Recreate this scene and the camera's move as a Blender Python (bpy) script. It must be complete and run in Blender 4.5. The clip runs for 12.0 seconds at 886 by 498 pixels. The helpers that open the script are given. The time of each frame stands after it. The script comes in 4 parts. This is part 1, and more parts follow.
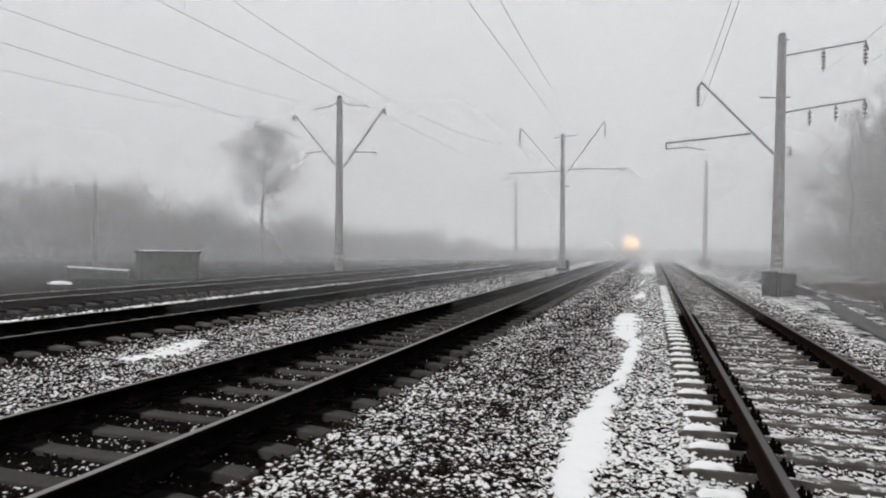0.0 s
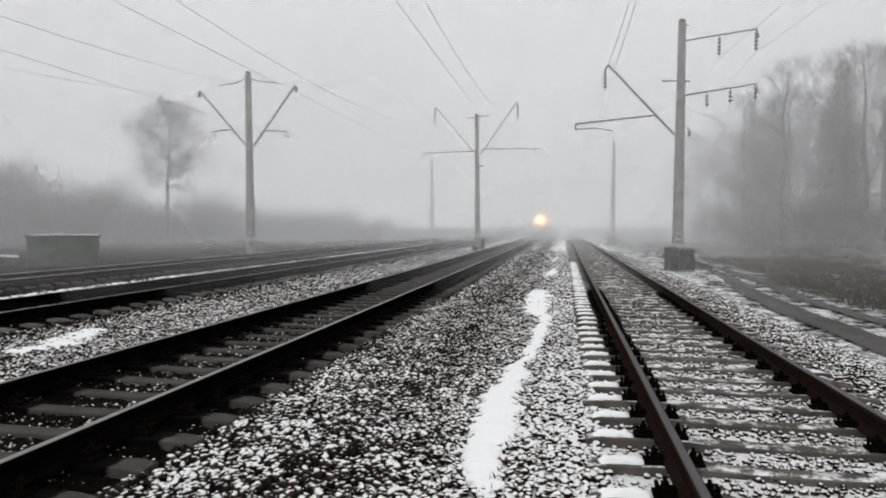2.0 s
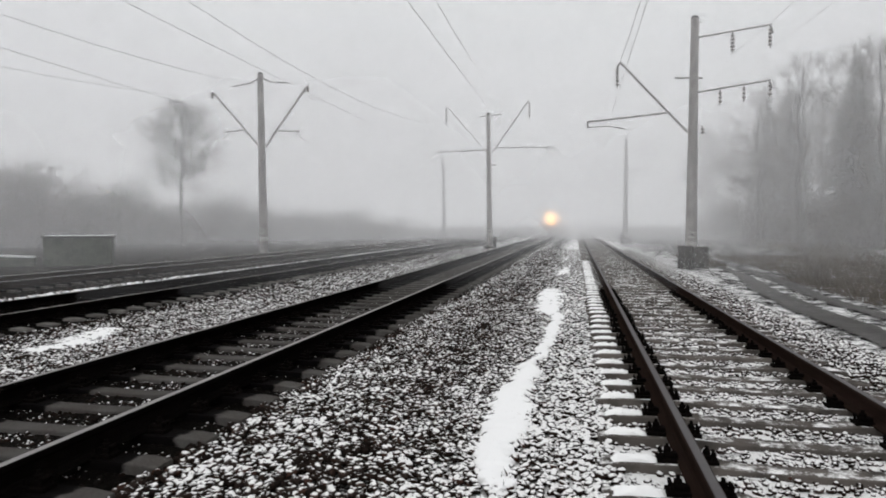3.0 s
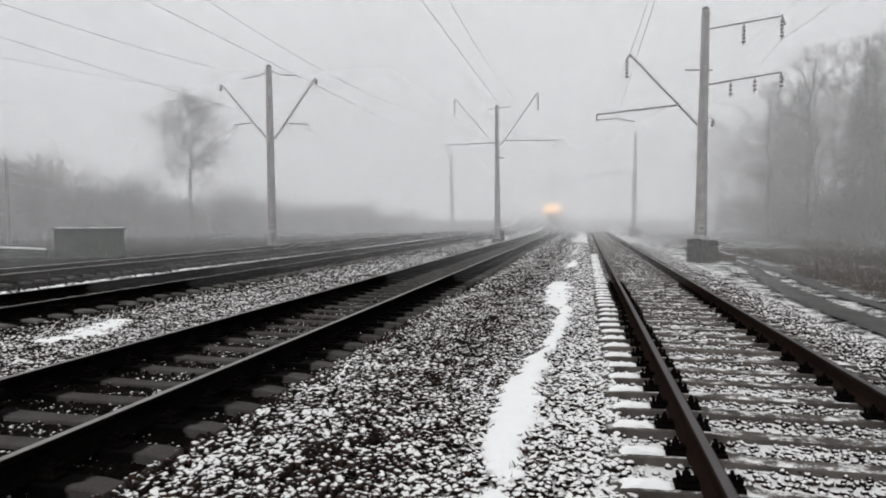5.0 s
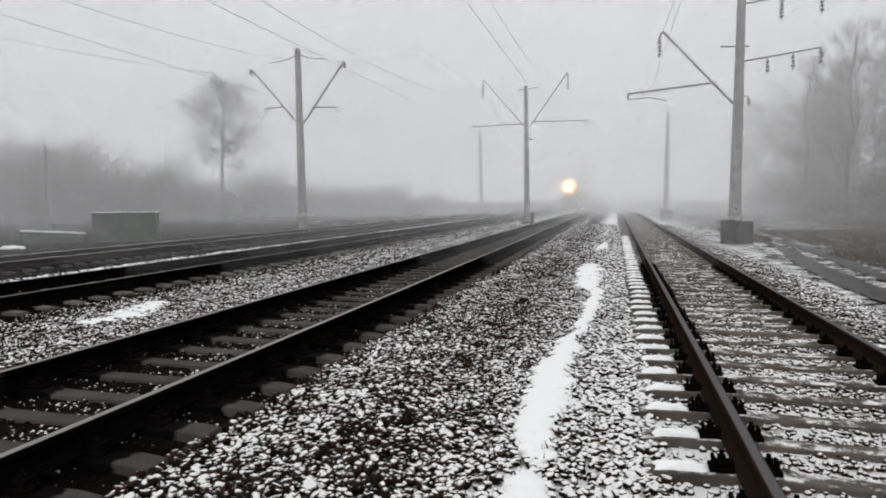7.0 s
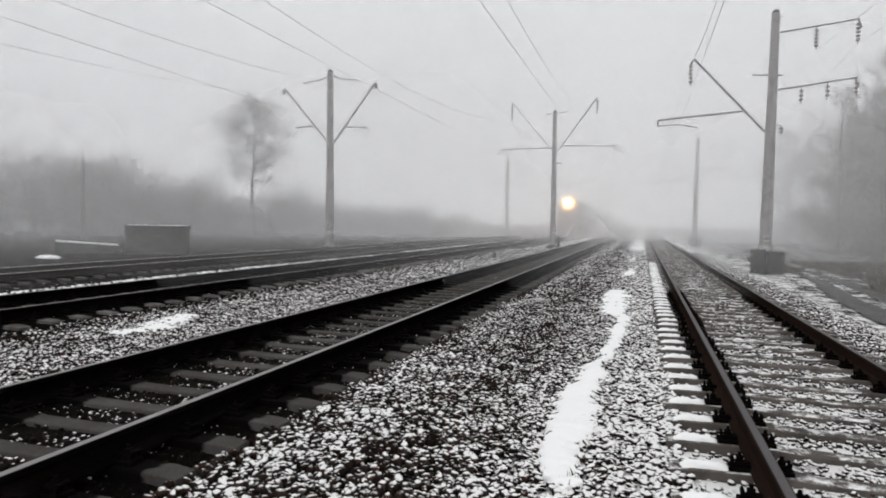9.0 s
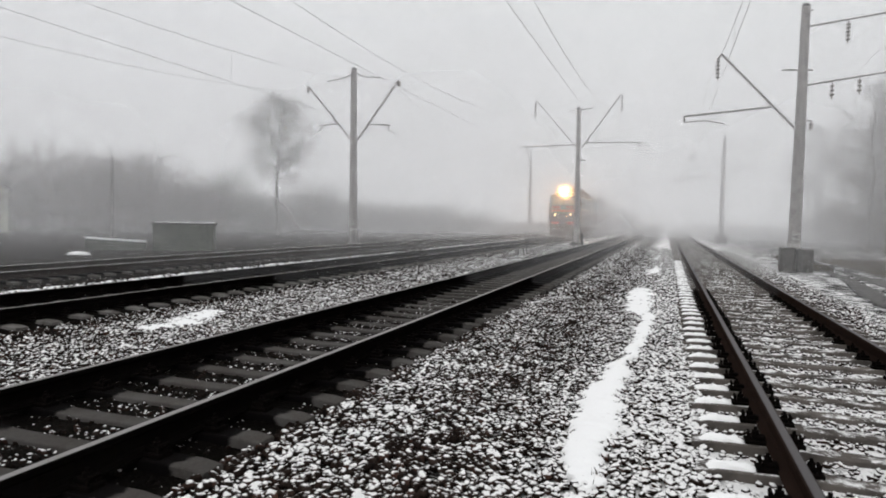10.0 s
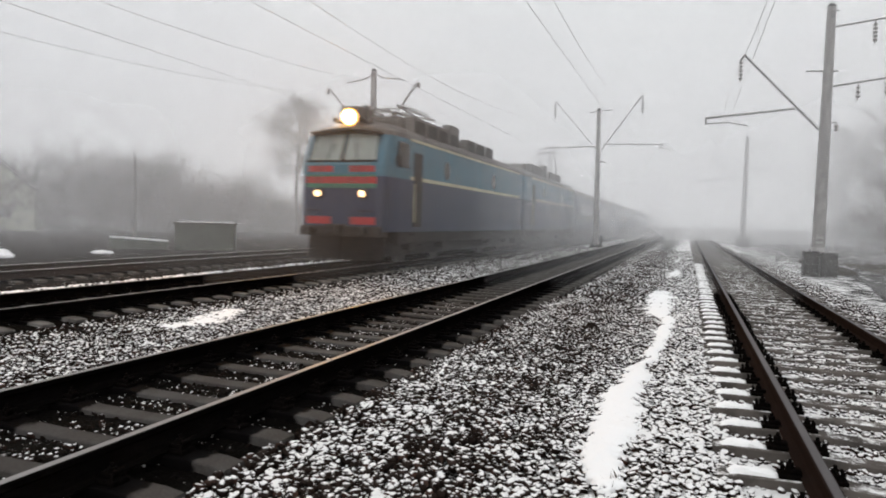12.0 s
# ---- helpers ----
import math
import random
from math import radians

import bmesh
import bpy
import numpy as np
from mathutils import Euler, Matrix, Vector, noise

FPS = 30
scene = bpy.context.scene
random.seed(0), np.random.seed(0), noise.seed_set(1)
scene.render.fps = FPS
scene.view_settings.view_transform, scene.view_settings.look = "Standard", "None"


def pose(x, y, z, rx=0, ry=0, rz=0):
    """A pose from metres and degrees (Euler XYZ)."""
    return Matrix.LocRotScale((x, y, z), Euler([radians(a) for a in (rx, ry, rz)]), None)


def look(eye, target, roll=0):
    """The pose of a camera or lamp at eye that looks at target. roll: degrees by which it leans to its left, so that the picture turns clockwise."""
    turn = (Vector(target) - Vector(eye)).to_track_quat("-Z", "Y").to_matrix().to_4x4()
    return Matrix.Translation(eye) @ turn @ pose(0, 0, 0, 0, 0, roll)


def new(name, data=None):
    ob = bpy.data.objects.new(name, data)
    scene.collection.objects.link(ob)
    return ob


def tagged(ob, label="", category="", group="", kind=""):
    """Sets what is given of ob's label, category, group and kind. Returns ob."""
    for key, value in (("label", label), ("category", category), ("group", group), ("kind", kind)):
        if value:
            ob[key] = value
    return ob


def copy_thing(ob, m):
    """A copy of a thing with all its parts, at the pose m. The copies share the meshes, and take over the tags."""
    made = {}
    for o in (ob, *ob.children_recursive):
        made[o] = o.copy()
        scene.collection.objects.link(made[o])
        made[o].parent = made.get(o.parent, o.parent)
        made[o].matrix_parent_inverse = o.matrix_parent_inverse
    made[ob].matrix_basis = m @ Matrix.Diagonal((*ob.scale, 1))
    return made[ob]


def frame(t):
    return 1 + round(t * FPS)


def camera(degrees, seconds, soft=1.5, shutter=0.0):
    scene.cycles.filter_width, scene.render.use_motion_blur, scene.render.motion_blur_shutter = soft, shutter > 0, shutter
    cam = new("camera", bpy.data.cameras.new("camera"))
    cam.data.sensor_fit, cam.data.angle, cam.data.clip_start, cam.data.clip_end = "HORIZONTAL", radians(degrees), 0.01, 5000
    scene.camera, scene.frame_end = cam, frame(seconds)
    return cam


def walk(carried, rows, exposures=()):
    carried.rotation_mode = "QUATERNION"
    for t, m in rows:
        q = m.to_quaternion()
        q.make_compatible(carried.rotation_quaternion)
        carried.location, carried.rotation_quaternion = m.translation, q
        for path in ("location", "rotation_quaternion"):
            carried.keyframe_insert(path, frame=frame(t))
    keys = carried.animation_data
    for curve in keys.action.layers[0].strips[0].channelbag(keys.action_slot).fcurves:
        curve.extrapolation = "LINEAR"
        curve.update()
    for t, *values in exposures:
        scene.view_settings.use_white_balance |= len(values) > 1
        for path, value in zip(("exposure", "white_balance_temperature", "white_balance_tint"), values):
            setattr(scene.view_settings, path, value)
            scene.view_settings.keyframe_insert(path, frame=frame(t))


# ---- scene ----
cam = camera(68.3, 12.0, soft=1.9, shutter=0.4)
# seconds, x, y, z, yaw, pitch, roll
PATH = [
    (0.0, -0.061, -0.048, 1.587, 17.76, -0.24, -0.77),
    (0.5, -0.032, -0.023, 1.573, 16.81, -1.88, -0.47),
    (1.0, -0.005, 0.011, 1.571, 11.39, -1.61, -0.48),
    (1.5, 0.003, 0.004, 1.572, 10.58, -1.22, 0.06),
    (2.0, -0.003, 0.002, 1.582, 10.51, -1.93, -0.12),
    (2.5, 0.003, 0.001, 1.574, 11.38, -1.99, 0.16),
    (3.0, 0.003, -0.002, 1.572, 11.55, -1.99, 0.13),
    (5.0, -0.002, -0.000, 1.565, 12.25, -2.60, 0.04),
    (5.5, 0.000, -0.000, 1.565, 12.59, -2.85, 0.17),
    (6.0, -0.009, -0.008, 1.561, 12.87, -3.11, 0.19),
    (6.5, -0.012, -0.010, 1.561, 13.22, -3.51, 0.29),
    (7.0, -0.021, -0.013, 1.564, 14.75, -4.13, 0.41),
    (9.0, -0.046, -0.060, 1.571, 16.99, -2.29, -1.10),
    (9.5, -0.056, -0.069, 1.573, 18.11, -2.07, -1.13),
    (10.0, -0.053, -0.062, 1.571, 18.98, -2.56, -1.14),
    (10.5, -0.049, -0.056, 1.567, 19.64, -3.15, -1.21),
    (11.0, -0.063, -0.063, 1.573, 20.45, -2.94, -1.46),
    (11.5, -0.061, -0.067, 1.570, 20.64, -2.59, -1.58),
    (12.0, -0.060, -0.081, 1.572, 20.59, -2.49, -1.47),
]
EXPOSURE = [(0.0, -0.02), (5.0, 0.0), (9.0, 0.02), (12.0, 0.08)]
walk(cam, [(t, pose(x, y, z, 90 + pitch, roll, yaw)) for t, x, y, z, yaw, pitch, roll in PATH], EXPOSURE)
scene.cycles.transparent_max_bounces = 48

# ---- world and light: a thick overcast over freezing fog ----
world = bpy.data.worlds.new("overcast")
scene.world = world
world.use_nodes = True
wn, wl = world.node_tree.nodes, world.node_tree.links
wn.clear()
sky = wn.new("ShaderNodeTexSky")
sky.sky_type = "NISHITA"
sky.sun_disc = False
sky.sun_elevation, sky.sun_rotation = radians(22), radians(150)
sky.dust_density, sky.air_density = 6.0, 1.0
grey = wn.new("ShaderNodeHueSaturation")
grey.inputs["Saturation"].default_value = 0.10
wl.new(sky.outputs[0], grey.inputs["Color"])
deck = wn.new("ShaderNodeMix")
deck.data_type = "RGBA"
deck.inputs["Factor"].default_value = 0.85
deck.inputs["B"].default_value = (9.3, 9.45, 9.65, 1)
wl.new(grey.outputs[0], deck.inputs["A"])
back = wn.new("ShaderNodeBackground")
back.inputs["Strength"].default_value = 0.1
wl.new(deck.outputs["Result"], back.inputs["Color"])
wout = wn.new("ShaderNodeOutputWorld")
wl.new(back.outputs[0], wout.inputs["Surface"])

sun = new("sun", bpy.data.lights.new("sun", "SUN"))
sun.data.energy, sun.data.angle, sun.data.color = 0.5, radians(40), (1.0, 0.98, 0.95)
sun.matrix_basis = look((0, 0, 0), (0.5, 0.87, -1.2))


# ---- materials ----
class Mat:
    """A node material under construction."""

    def __init__(self, name, rough=0.7, metal=0.0, spec=0.5):
        self.m = bpy.data.materials.new(name)
        self.m.use_nodes = True
        self.n, self.l = self.m.node_tree.nodes, self.m.node_tree.links
        self.bsdf = self.n["Principled BSDF"]
        self.bsdf.inputs["Roughness"].default_value = rough
        self.bsdf.inputs["Metallic"].default_value = metal
        self.bsdf.inputs["Specular IOR Level"].default_value = spec
        self.geo = self.n.new("ShaderNodeNewGeometry")

    def noise(self, scale, detail=4.0, rough=0.6, vec=None, stretch=None):
        node = self.n.new("ShaderNodeTexNoise")
        node.inputs["Scale"].default_value = scale
        node.inputs["Detail"].default_value = detail
        node.inputs["Roughness"].default_value = rough
        src = vec if vec is not None else self.geo.outputs["Position"]
        if stretch:
            mp = self.n.new("ShaderNodeVectorMath")
            mp.operation = "MULTIPLY"
            mp.inputs[1].default_value = stretch
            self.l.new(src, mp.inputs[0])
            src = mp.outputs[0]
        self.l.new(src, node.inputs["Vector"])
        return node.outputs["Fac"]

    def local(self):
        return self.n.new("ShaderNodeTexCoord").outputs["Object"]

    def axis(self, i, src=None):
        s = self.n.new("ShaderNodeSeparateXYZ")
        self.l.new(src if src is not None else self.geo.outputs["Position"], s.inputs[0])
        return s.outputs[i]

    def up(self):
        return self.axis(2, self.geo.outputs["Normal"])

    def math(self, op, a, b=0.0, clamp=False):
        node = self.n.new("ShaderNodeMath")
        node.operation = op
        node.use_clamp = clamp
        for i, v in enumerate((a, b)):
            if isinstance(v, (int, float)):
                node.inputs[i].default_value = v
            else:
                self.l.new(v, node.inputs[i])
        return node.outputs[0]

    def ramp(self, fac, stops, mode="LINEAR"):
        node = self.n.new("ShaderNodeValToRGB")
        node.color_ramp.interpolation = mode
        e = node.color_ramp.elements
        while len(e) < len(stops):
            e.new(0.5)
        for el, (p, c) in zip(e, stops):
            el.position = p
            el.color = (c, c, c, 1) if isinstance(c, (int, float)) else (*c, 1)
        self.l.new(fac, node.inputs[0])
        return node.outputs[0]

    def smooth(self, x, lo, hi):
        node = self.n.new("ShaderNodeMapRange")
        node.interpolation_type = "SMOOTHSTEP"
        node.inputs["From Min"].default_value = lo
        node.inputs["From Max"].default_value = hi
        self.l.new(x, node.inputs["Value"])
        return node.outputs["Result"]

    def mix(self, fac, a, b):
        node = self.n.new("ShaderNodeMix")
        node.data_type = "RGBA"
        for key, v in (("Factor", fac), ("A", a), ("B", b)):
            if isinstance(v, tuple):
                node.inputs[key].default_value = (*v, 1)
            elif isinstance(v, (int, float)):
                node.inputs[key].default_value = v
            else:
                self.l.new(v, node.inputs[key])
        return node.outputs["Result"]

    def color(self, c):
        if isinstance(c, tuple):
            self.bsdf.inputs["Base Color"].default_value = (*c, 1)
        else:
            self.l.new(c, self.bsdf.inputs["Base Color"])
        return self

    def rough(self, r):
        self.l.new(r, self.bsdf.inputs["Roughness"])
        return self

    def bump(self, h, strength=0.4, dist=0.02):
        node = self.n.new("ShaderNodeBump")
        node.inputs["Strength"].default_value = strength
        node.inputs["Distance"].default_value = dist
        self.l.new(h, node.inputs["Height"])
        self.l.new(node.outputs[0], self.bsdf.inputs["Normal"])
        return self


SNOW = (0.82, 0.815, 0.81)


def simple(name, a, b, scale, rough=0.75, metal=0.0, bump=0.3, fine=4.0, spec=0.25):
    """Two tones at two scales, with a fine relief."""
    m = Mat(name, rough, metal, spec)
    n1, n2 = m.noise(scale, 5), m.noise(scale * fine, 5, 0.7)
    f = m.smooth(m.math("ADD", m.math("MULTIPLY", n1, 0.6), m.math("MULTIPLY", n2, 0.4)), 0.36, 0.64)
    m.color(m.mix(f, a, b)).bump(n2, bump, 0.01)
    return m.m


def snow_bands(m):
    """How much snow lies at a place: much beside the single track, little on the oily beds of the busy ones."""
    x = m.axis(0)
    wob = m.math("MULTIPLY", m.math("SUBTRACT", m.noise(0.9, 3), 0.5), 0.7)
    u = m.math("DIVIDE", m.math("ADD", m.math("ADD", x, wob), 20.0), 30.0)
    at = lambda v: (v + 20.0) / 30.0
    return m.ramp(u, [(at(-20), 0.2), (at(-17.2), 0.14), (at(-13.4), 0.06), (at(-11.9), 0.12), (at(-8.4), 0.06), (at(-7.6), 0.42), (at(-5.6), 0.41), (at(-5.2), 0.08), (at(-4.5), 0.05), (at(-4.2), 0.22), (at(-3.75), 0.22), (at(-3.5), 0.05),
                      (at(-2.75), 0.06), (at(-2.5), 0.40), (at(-1.45), 0.30), (at(-0.6), 0.5), (at(0.2), 0.66), (at(1.5), 0.5), (at(3.4), 0.47), (at(5), 0.42), (at(9), 0.36)])


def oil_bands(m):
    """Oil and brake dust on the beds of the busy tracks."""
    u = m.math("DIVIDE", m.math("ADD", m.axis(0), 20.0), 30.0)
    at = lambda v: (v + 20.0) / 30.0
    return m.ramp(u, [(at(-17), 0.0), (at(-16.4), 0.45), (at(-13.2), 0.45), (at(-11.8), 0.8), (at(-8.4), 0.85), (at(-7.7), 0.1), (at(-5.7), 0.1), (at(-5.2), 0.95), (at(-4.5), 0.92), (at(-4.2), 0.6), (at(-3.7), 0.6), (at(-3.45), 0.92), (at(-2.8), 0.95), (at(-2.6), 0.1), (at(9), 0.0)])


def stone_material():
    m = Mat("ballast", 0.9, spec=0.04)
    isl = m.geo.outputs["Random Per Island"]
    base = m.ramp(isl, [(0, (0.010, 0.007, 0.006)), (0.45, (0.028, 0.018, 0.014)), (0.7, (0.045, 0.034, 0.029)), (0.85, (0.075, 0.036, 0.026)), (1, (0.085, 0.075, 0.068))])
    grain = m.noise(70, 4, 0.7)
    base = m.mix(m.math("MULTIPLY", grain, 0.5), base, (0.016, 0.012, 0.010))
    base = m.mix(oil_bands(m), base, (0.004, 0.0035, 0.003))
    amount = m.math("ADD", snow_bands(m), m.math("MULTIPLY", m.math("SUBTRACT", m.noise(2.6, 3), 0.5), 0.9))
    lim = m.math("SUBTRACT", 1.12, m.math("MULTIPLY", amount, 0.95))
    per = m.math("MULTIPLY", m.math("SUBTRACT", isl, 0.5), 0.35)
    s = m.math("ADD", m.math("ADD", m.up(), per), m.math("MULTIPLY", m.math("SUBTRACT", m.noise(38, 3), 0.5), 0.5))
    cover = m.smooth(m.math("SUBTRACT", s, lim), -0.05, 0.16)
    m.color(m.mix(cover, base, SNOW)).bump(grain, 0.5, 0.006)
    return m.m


def ground_material():
    m = Mat("gravel_bed", 0.95, spec=0.01)
    x, y = m.axis(0), m.axis(1)
    big, mid, fine = m.noise(0.35, 4), m.noise(5, 4, 0.65), m.noise(34, 4, 0.7)
    base = m.mix(m.smooth(fine, 0.35, 0.7), (0.006, 0.005, 0.0045), (0.03, 0.026, 0.023))
    base = m.mix(oil_bands(m), base, (0.003, 0.0026, 0.0023))
    amount = m.math("ADD", snow_bands(m), m.math("MULTIPLY", m.math("SUBTRACT", m.noise(1.6, 3), 0.5), 0.55))
    grit = m.math("ADD", m.math("MULTIPLY", fine, 0.55), m.math("MULTIPLY", mid, 0.45))
    cover = m.smooth(m.math("SUBTRACT", m.math("ADD", grit, amount), 0.87), -0.03, 0.14)
    m.color(m.mix(cover, base, SNOW)).bump(grit, 0.7, 0.04)
    return m.m


def snow_material():
    m = Mat("snow", 0.75, spec=0.3)
    a, b = m.noise(9, 4), m.noise(60, 3)
    m.color(m.mix(m.smooth(b, 0.62, 0.78), (0.90, 0.90, 0.90), (0.70, 0.70, 0.70)))
    m.bump(m.math("ADD", a, m.math("MULTIPLY", b, 0.4)), 0.35, 0.03)
    return m.m


def concrete_snowed(name, snowed, dark=(0.036, 0.035, 0.034), pale=(0.068, 0.066, 0.064), oil=0.0):
    """Concrete sleepers; snowed: how much snow lies on their tops; oil: how far grease has spread from the rails."""
    m = Mat(name, 0.9, spec=0.03)
    big, fine = m.noise(3, 4), m.noise(45, 4, 0.7)
    rnd = m.n.new("ShaderNodeObjectInfo").outputs["Random"]
    tone = m.mix(rnd, dark, pale)
    base = m.mix(m.smooth(big, 0.35, 0.7), tone, (0.03, 0.026, 0.023))
    base = m.mix(m.math("MULTIPLY", fine, 0.45), base, (0.15, 0.14, 0.13))
    s = m.math("ADD", m.math("MULTIPLY", m.up(), 0.5), m.math("ADD", m.math("MULTIPLY", m.noise(4.5, 4), 0.7), m.math("MULTIPLY", fine, 0.25)))
    cover = m.smooth(s, 1.25 - snowed * 0.35, 1.37 - snowed * 0.35)
    if oil:
        off = m.math("ABSOLUTE", m.math("SUBTRACT", m.math("ABSOLUTE", m.axis(0, m.local())), 0.7975))
        off = m.math("ADD", off, m.math("MULTIPLY", m.math("SUBTRACT", m.noise(9, 3), 0.5), 0.16))
        clean = m.smooth(off, oil - 0.03, oil + 0.03)
        base = m.mix(clean, (0.0035, 0.003, 0.003), base)
        cover = m.math("MULTIPLY", cover, clean)
    m.color(m.mix(cover, base, SNOW)).bump(fine, 0.4, 0.005)
    return m.m


def rail_material(name, a, b, head):
    """Rusty sides, and a running surface polished by the wheels."""
    m = Mat(name, 0.6, spec=0.0)
    n = m.noise(6, 5, 0.7, stretch=(1, 0.3, 1))
    fine = m.noise(60, 4)
    rust = m.mix(m.math("ADD", m.math("MULTIPLY", n, 0.6), m.math("MULTIPLY", fine, 0.4)), a, b)
    top = m.smooth(m.up(), 0.95, 0.99)
    height = m.smooth(m.axis(2, m.local()), 0.1775, 0.1795)
    run = m.math("MULTIPLY", top, height)
    m.color(m.mix(run, rust, head))
    m.l.new(m.math("MULTIPLY", run, 0.85), m.bsdf.inputs["Metallic"])
    m.rough(m.ramp(run, [(0, 0.85), (1, 0.6)])).bump(fine, 0.25, 0.004)
    return m.m


def glow_material(name, color, strength):
    m = bpy.data.materials.new(name)
    m.use_nodes = True
    m.node_tree.nodes.clear()
    e = m.node_tree.nodes.new("ShaderNodeEmission")
    e.inputs["Color"].default_value = (*color, 1)
    e.inputs["Strength"].default_value = strength
    o = m.node_tree.nodes.new("ShaderNodeOutputMaterial")
    m.node_tree.links.new(e.outputs[0], o.inputs["Surface"])
    return m


def fog_material():
    """Thin veils of droplets: mostly clear, the rest scatters the sky's light both ways. The density is the object's alpha."""
    m = bpy.data.materials.new("fog")
    m.use_nodes = True
    n, l = m.node_tree.nodes, m.node_tree.links
    n.clear()
    info, geo = n.new("ShaderNodeObjectInfo"), n.new("ShaderNodeNewGeometry")
    clear, d, tr = n.new("ShaderNodeBsdfTransparent"), n.new("ShaderNodeBsdfDiffuse"), n.new("ShaderNodeBsdfTranslucent")
    for s in (d, tr):
        s.inputs["Color"].default_value = FOG_ALBEDO
    # droplets are lit from above as much as from the sides
    tilt = n.new("ShaderNodeVectorMath")
    tilt.operation = "ADD"
    tilt.inputs[1].default_value = (0, 0, 0.9)
    l.new(geo.outputs["Normal"], tilt.inputs[0])
    unit = n.new("ShaderNodeVectorMath")
    unit.operation = "NORMALIZE"
    l.new(tilt.outputs[0], unit.inputs[0])
    l.new(unit.outputs[0], d.inputs["Normal"])
    down = n.new("ShaderNodeVectorMath")
    down.operation = "ADD"
    down.inputs[1].default_value = (0, 0, -0.9)
    l.new(geo.outputs["Normal"], down.inputs[0])
    unit2 = n.new("ShaderNodeVectorMath")
    unit2.operation = "NORMALIZE"
    l.new(down.outputs[0], unit2.inputs[0])
    l.new(unit2.outputs[0], tr.inputs["Normal"])
    sides = n.new("ShaderNodeMixShader")
    l.new(d.outputs[0], sides.inputs[1])
    l.new(tr.outputs[0], sides.inputs[2])
    # and throw a part of the light narrowly forward, as a halo round bright lamps
    fwd = n.new("ShaderNodeBsdfRefraction")
    fwd.inputs["IOR"].default_value, fwd.inputs["Roughness"].default_value = 1.04, 0.5
    both = n.new("ShaderNodeMixShader")
    both.inputs[0].default_value = 0.38
    l.new(sides.outputs[0], both.inputs[1])
    l.new(fwd.outputs[0], both.inputs[2])
    tex = n.new("ShaderNodeTexNoise")
    tex.inputs["Scale"].default_value, tex.inputs["Detail"].default_value = 0.035, 3
    l.new(geo.outputs["Position"], tex.inputs["Vector"])
    # swirls
    sw = n.new("ShaderNodeMapRange")
    for key, v in (("From Min", 0.3), ("From Max", 0.7), ("To Min", 0.75), ("To Max", 1.25)):
        sw.inputs[key].default_value = v
    l.new(tex.outputs["Fac"], sw.inputs["Value"])
    # thins out upwards
    sep = n.new("ShaderNodeSeparateXYZ")
    l.new(geo.outputs["Position"], sep.inputs[0])
    hi = n.new("ShaderNodeMapRange")
    for key, v in (("From Min", 13.0), ("From Max", 42.0), ("To Min", 1.0), ("To Max", 0.0)):
        hi.inputs[key].default_value = v
    l.new(sep.outputs["Z"], hi.inputs["Value"])
    lo = n.new("ShaderNodeMapRange")
    for key, v in (("From Min", -0.5), ("From Max", 0.05)):
        lo.inputs[key].default_value = v
    l.new(sep.outputs["Z"], lo.inputs["Value"])
    a = info.outputs["Alpha"]
    for f in (sw.outputs[0], hi.outputs[0], lo.outputs[0]):
        mul = n.new("ShaderNodeMath")
        mul.operation = "MULTIPLY"
        mul.use_clamp = True
        l.new(a, mul.inputs[0])
        l.new(f, mul.inputs[1])
        a = mul.outputs[0]
    mix = n.new("ShaderNodeMixShader")
    l.new(a, mix.inputs[0])
    l.new(clear.outputs[0], mix.inputs[1])
    l.new(both.outputs[0], mix.inputs[2])
    o = n.new("ShaderNodeOutputMaterial")
    l.new(mix.outputs[0], o.inputs["Surface"])
    return m


FOG_ALBEDO = (0.97, 0.97, 0.98, 1)
M_STONE, M_GROUND, M_SNOW, M_FOG = stone_material(), ground_material(), snow_material(), fog_material()
M_SLEEPER_C = concrete_snowed("concrete_sleeper_pale", 0.05, (0.10, 0.096, 0.092), (0.17, 0.163, 0.157), 0.27)
M_SLEEPER_A, M_SLEEPER_B = concrete_snowed("concrete_sleeper_snowy", 0.85, (0.085, 0.074, 0.066), (0.15, 0.132, 0.118)), concrete_snowed("concrete_sleeper", 0.02, (0.036, 0.034, 0.033), (0.062, 0.06, 0.058), 0.33)
M_RAIL_A = rail_material("rail_rusty", (0.010, 0.007, 0.006), (0.030, 0.019, 0.015), (0.12, 0.112, 0.115))
M_RAIL_B = rail_material("rail_oily", (0.002, 0.0018, 0.0017), (0.006, 0.005, 0.0045), (0.30, 0.285, 0.28))
M_RAIL_D = rail_material("rail_outer", (0.010, 0.008, 0.007), (0.03, 0.022, 0.018), (0.75, 0.74, 0.73))
M_CLIP = simple("clip_iron", (0.002, 0.0018, 0.0016), (0.006, 0.0045, 0.004), 30, 0.9, spec=0.02)
M_POLE = simple("pole_concrete", (0.21, 0.20, 0.195), (0.31, 0.295, 0.285), 2.5, 0.9)
M_PAINT = simple("white_paint_worn", (0.30, 0.29, 0.28), (0.45, 0.44, 0.43), 9, 0.8)
M_STEEL = simple("galvanised_steel", (0.20, 0.195, 0.19), (0.30, 0.29, 0.285), 6, 0.7, 0.0)
M_INSUL = simple("glazed_insulator", (0.12, 0.10, 0.09), (0.20, 0.18, 0.165), 12, 0.35)
M_WIRE = simple("wire_copper", (0.13, 0.125, 0.12), (0.20, 0.19, 0.185), 5, 0.7, 0.0)
